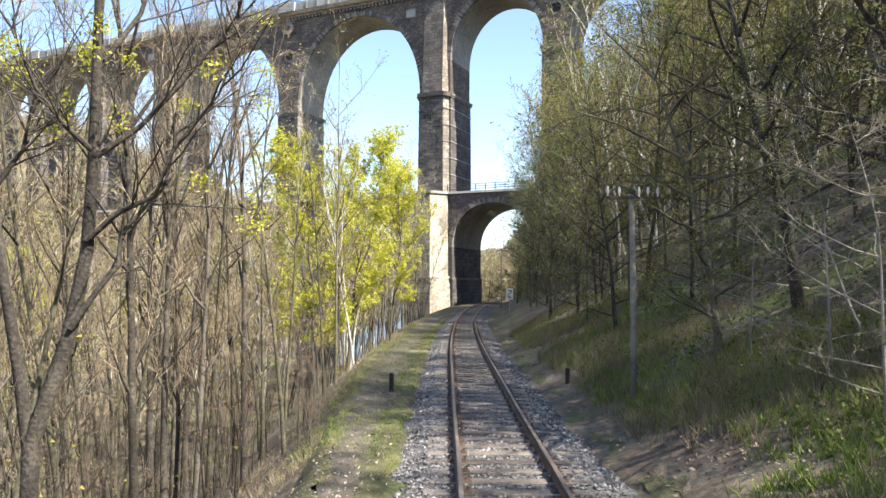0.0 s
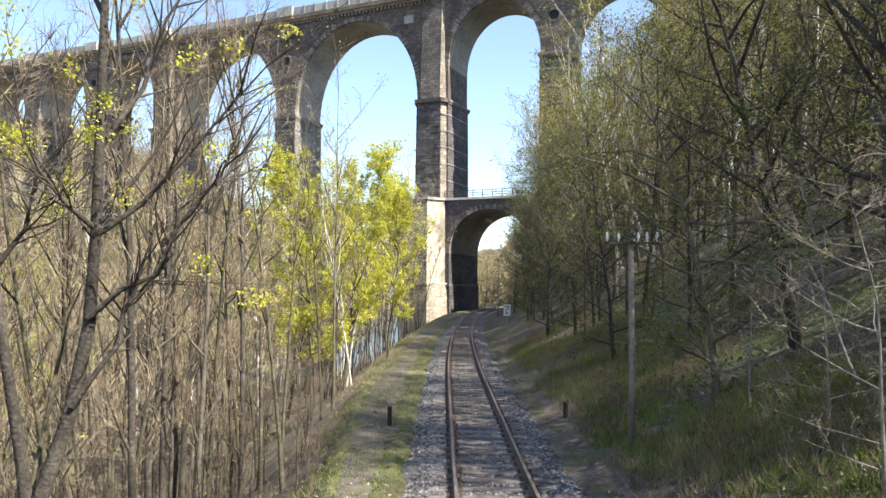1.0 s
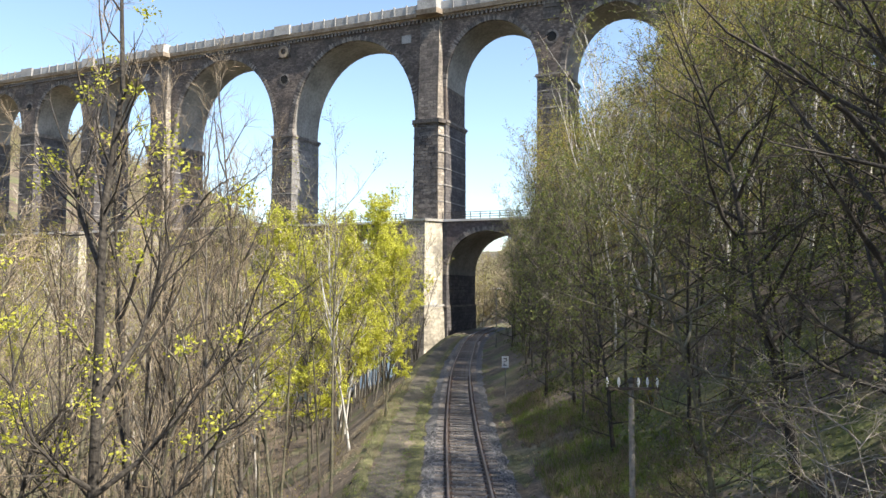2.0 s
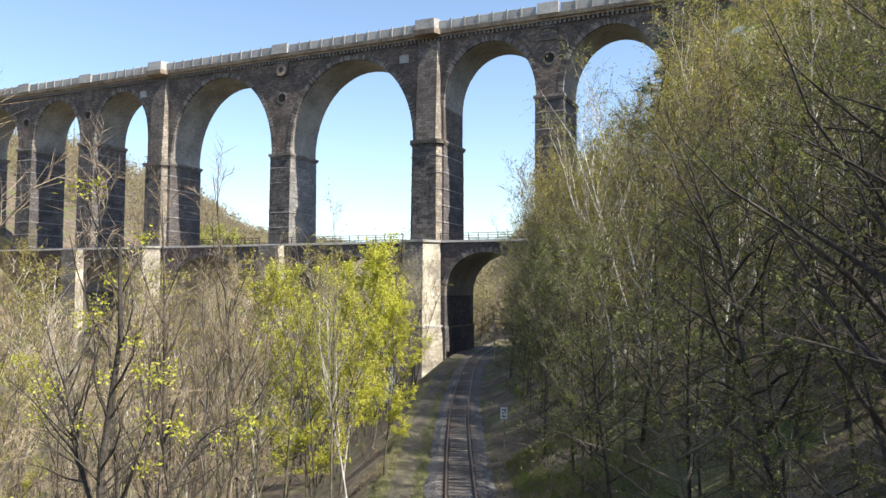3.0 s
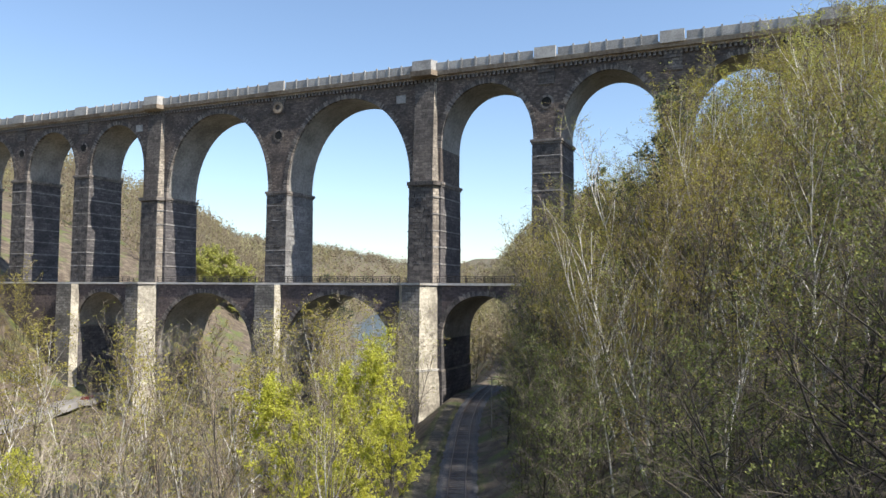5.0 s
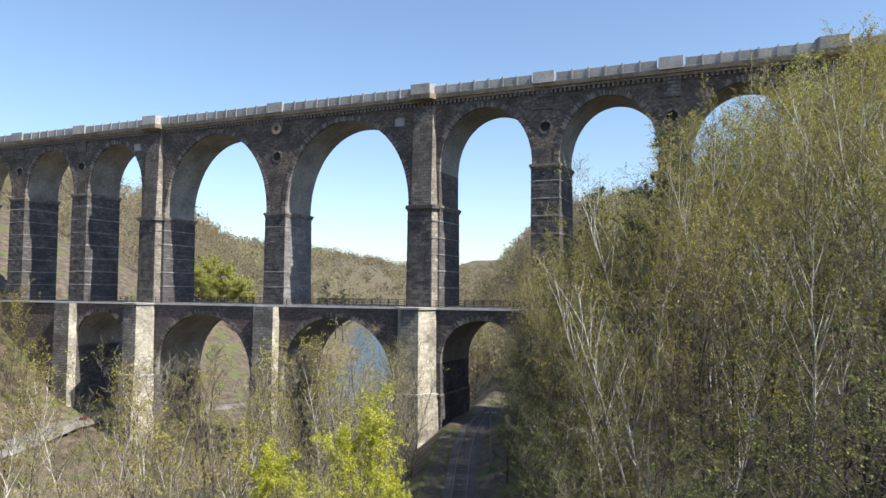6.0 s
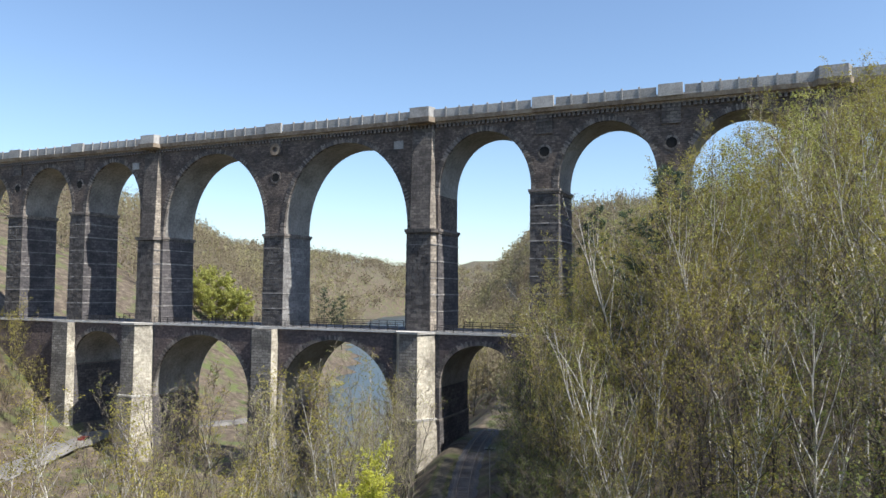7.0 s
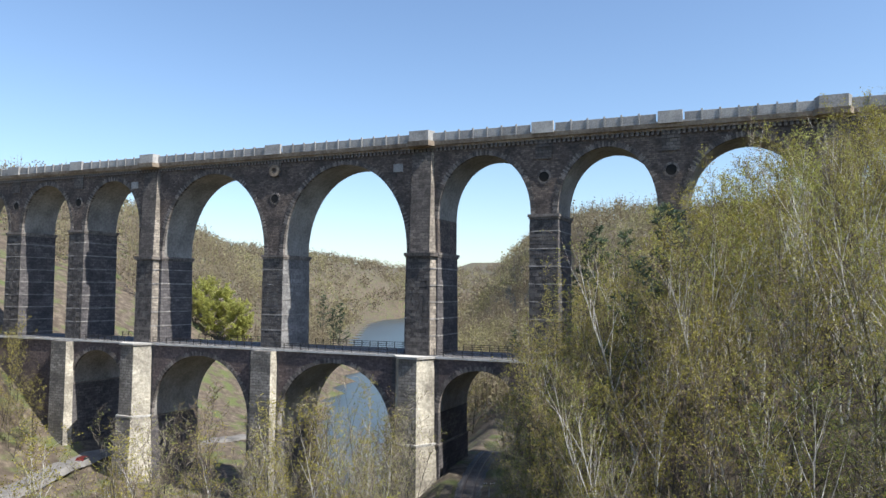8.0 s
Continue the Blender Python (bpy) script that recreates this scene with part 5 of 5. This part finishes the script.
sown(116, 142, -116, -86, 3.0, ["far_brown1", "shrub2", "far_olive0", "shrub2"], 0.6, 1.0, "shrubs on the far bank", 23, 0.85)
sown(70, 125, -150, -112, 6.2, ["far_olive0", "far_olive1", "far_brown1", "far_bare2", "far_olive2"], 1.1, 1.6, "trees on the far bank", 12, 0.8)
for x, y, k in ((-48, 152, 0.9), (-62, 190, 1.2), (-227, 352, 2.1), (-222, 356, 1.9), (-215, 353, 2.2)):
    plant("pine1", x, y, k)
for key, x, y, top in (("pine0", -11.0, 77.0, 38.3), ("pine1", -30.1, 150, 42.5), ("pine1", -25.4, 146, 41.3), ("pine0", -35.3, 155, 40.5)):
    plant_to(key, x, y, top)
# behind the viaduct
sown(128, 178, -100, -14, 9.5, ["far_olive0", "far_olive1", "far_olive2", "yellow1", "far_bare0"], 0.9, 1.3, "trees behind the viaduct", 13, 0.7)
sown(126, 178, 6, 60, 9.5, ["far_olive0", "far_olive1", "far_brown0", "far_birch1"], 1.1, 1.5, "trees behind the viaduct", 14, 0.8)
# undergrowth
sown(7, 34, -16, -4.2, 1.9, ["thicket0", "thicket1"], 0.5, 1.0, "undergrowth", 15, 0.62)
sown(34, 60, -9, -4.0, 2.6, ["shrub0", "shrub1"], 0.3, 0.6, "undergrowth", 26, 0.5)
sown(12, 96, 5.2, 9, 3.0, ["shrub0", "shrub1", "shrub2"], 0.35, 0.75, "undergrowth", 16, 0.6)


# ---- far woods ----
def far_woods(count=10500, seed=4):
    g = random.Random(seed)
    xs, ys = [], []
    while len(xs) < count:
        dist = 165 * (1700 / 165) ** g.random()
        a = radians(24.5 + g.uniform(-36, 36))
        x, y = -math.sin(a) * dist, math.cos(a) * dist
        if y > 160:
            xs.append(x), ys.append(y)
    xs, ys = np.array(xs), np.array(ys)
    zs, dr = height(xs, ys), np.abs(beside(RIVER, xs, ys))
    v, f = [], []
    for x, y, z, q in zip(xs, ys, zs, dr):
        # wedge left empty so the camera sees the far maples
        sight_gap = 36.5 < math.degrees(math.atan2(-x, y)) < 55 and math.hypot(x, y) < 262
        if q < 22 + 14 * min(1, max(0, (y - 300) / 200)) or sight_gap or (z < -4 and g.random() < 0.25):
            continue
        dist = math.hypot(x, y)
        big = min(3.0, max(1.0, dist / 330))
        h, w = g.uniform(10, 17) * min(big, 1.3), g.uniform(2.4, 4.2) * big
        foot = Vector((x, y, z + h * 0.25))
        for k in range(30):
            a, rr = g.uniform(0, 6.28), w * math.sqrt(g.random())
            tip = Vector((x + rr * math.cos(a), y + rr * math.sin(a), z + h * (1 - 0.5 * (rr / w) ** 2) * g.uniform(0.75, 1.0)))
            start = foot.lerp(tip, g.uniform(0.0, 0.5)) - Vector((0, 0, 0.2 * h * g.random()))
            if k < 7:
                spike(v, f, start, (tip - start).normalized(), (tip - start).length, g.uniform(0.08, 0.18) * big)
            leaflet(v, f, tip - Vector((0, 0, g.uniform(0, 0.55) * h)), g.uniform(0.12, 0.24) * w, g)
    tagged(part("far_woods", v, f, M["far_wood"]), "distant hillside woods in early spring bud", "woods", kind="stuff")


far_woods()


# ---- grass and litter beside the track ----
def tufts(name, label, mat, count, s0, s1, d0, d1, lo, hi, seed, width=0.006, per=7, power=1.7):
    g = random.Random(seed)
    pts = [on_line(s0 + (s1 - s0) * g.random() ** power, g.uniform(d0, d1))[0] for _ in range(count)]
    zs = height(np.array([p.x for p in pts]), np.array([p.y for p in pts]))
    v, f = [], []
    for p, z in zip(pts, zs):
        if math.sin(p.x * 0.9 + 1.7 * math.sin(p.y * 0.5)) + math.sin(p.y * 0.75 + seed) < g.uniform(-1.2, 0.6):
            continue
        for k in range(per):
            way = Vector((g.gauss(0, 0.45), g.gauss(0, 0.45), 1)).normalized()
            spike(v, f, Vector((p.x + g.gauss(0, 0.06), p.y + g.gauss(0, 0.06), z - 0.02)), way, g.uniform(lo, hi), width)
    tagged(part(name, v, f, mat), label, "grass", kind="stuff")


tufts("grass", "green grass tufts on the slope", M["grass"], 7000, 6, 44, 2.7, 7.4, 0.12, 0.36, 1, 0.014, 8, 1.4)
tufts("dry_grass", "dry straw-coloured grass on the slope", M["straw"], 4200, 6, 44, 2.6, 7.5, 0.2, 0.6, 2, 0.01, 8, 1.4)
tufts("bank_straw", "dry grass along the edge of the bank", M["straw"], 2600, 5, 60, -6.5, -3.6, 0.12, 0.4, 4, 0.006)
tufts("bank_grass", "mossy grass along the path", M["grass"], 5200, 5, 55, -4.8, -1.9, 0.04, 0.14, 3, 0.007)


def scattered(name, label, mat, count, s0, s1, d0, d1, lo, hi, seed, lift, category):
    """Small leaves strewn on or just above the ground."""
    g = random.Random(seed)
    pts = [on_line(s0 + (s1 - s0) * g.random() ** 1.5, g.uniform(d0, d1))[0] for _ in range(count)]
    zs = height(np.array([p.x for p in pts]), np.array([p.y for p in pts]))
    v, f = [], []
    for p, z in zip(pts, zs):
        if math.sin(p.x * 1.3 + seed) * math.sin(p.y * 1.1 + 2 * seed) + g.gauss(0, 0.45) > -0.25:
            blade(v, f, Vector((p.x, p.y, z + 0.01 + lift * g.random())), g.uniform(lo, hi), g)
    tagged(part(name, v, f, mat), label, category, kind="stuff")


scattered("leaf_litter", "brown fallen leaves at the foot of the slope", M["litter"], 16000, 6, 46, 2.2, 7, 0.03, 0.07, 5, 0.03, "leaves")
scattered("path_litter", "brown fallen leaves along the path", M["litter"], 5000, 6, 46, -6.0, -1.9, 0.025, 0.055, 6, 0.02, "leaves")
scattered("ground_ivy", "low green plants covering the slope", M["leaf_green"], 16000, 6, 44, 4.0, 12, 0.04, 0.09, 7, 0.28, "plants")


# fallen and leaning dead branches on the slope
def dead_branch(seed, s, d):
    g = random.Random(seed)
    p, _ = on_line(s, d)
    ob = thing("dead_branch", "bleached dead branch lying on the slope", "branch", (p.x, p.y, level(p.x, p.y) + 0.05), "dead branches")
    v, f = [], []
    w = Vector((g.uniform(-1, 1), g.uniform(-1, 1), g.uniform(0.25, 0.8))).normalized()
    main = bough(g, Vector((0, 0, -0.1)), w, g.uniform(1.6, 3.4), -0.1, 5, 0.1)
    tube(v, f, main, [0.035, 0.03, 0.025, 0.02, 0.013, 0.006], 5, False)
    stem = part("stem", v, f, M["pole"], ob)
    for k in range(7):
        v, f = [], []
        q, w2 = along(main, g.uniform(0.25, 0.95))
        s2 = w2.orthogonal().normalized()
        s2.rotate(Matrix.Rotation(g.uniform(0, 6.28), 3, w2))
        tube(v, f, bough(g, q, (w2 + s2).normalized(), g.uniform(0.3, 1.0), 0.1, 2), [0.012, 0.009, 0.004], 4, False)
        part("side_branch", v, f, M["pole"], ob)


for k in range(26):
    dead_branch(300 + k, rng.uniform(11, 30), rng.uniform(6.5, 14))

# ---- car on the valley road ----
cx, cy = -122.6, 105.6
car = thing("car", "small red hatchback car on the valley road", "car", (cx, cy, level(cx, cy) + 0.2))
car.rotation_euler = (0, 0, radians(20))
v, f = [], []
hull(v, f, [(-0.85, -2, 0.3), (0.85, -2, 0.3), (0.85, 2, 0.3), (-0.85, 2, 0.3)], [(-0.82, -1.95, 0.9), (0.82, -1.95, 0.9), (0.82, 1.9, 0.8), (-0.82, 1.9, 0.8)])
hull(v, f, [(-0.78, -1.8, 0.9), (0.78, -1.8, 0.9), (0.78, 0.9, 0.86), (-0.78, 0.9, 0.86)], [(-0.62, -1.4, 1.45), (0.62, -1.4, 1.45), (0.62, 0.25, 1.45), (-0.62, 0.25, 1.45)])
part("body", v, f, M["car_red"], car)
v, f = [], []
hull(v, f, [(-0.8, -1.3, 0.98), (0.8, -1.3, 0.98), (0.8, 0.6, 0.98), (-0.8, 0.6, 0.98)], [(-0.66, -1.15, 1.38), (0.66, -1.15, 1.38), (0.66, 0.22, 1.38), (-0.66, 0.22, 1.38)])
part("side_window", v, f, M["glass"], car)
for wx in (-0.82, 0.82):
    for wy in (-1.25, 1.25):
        v, f = [], []
        tube(v, f, [(wx - 0.1, wy, 0.3), (wx + 0.1, wy, 0.3)], [0.3, 0.3], 14)
        part("wheel", v, f, M["rubber"], car)
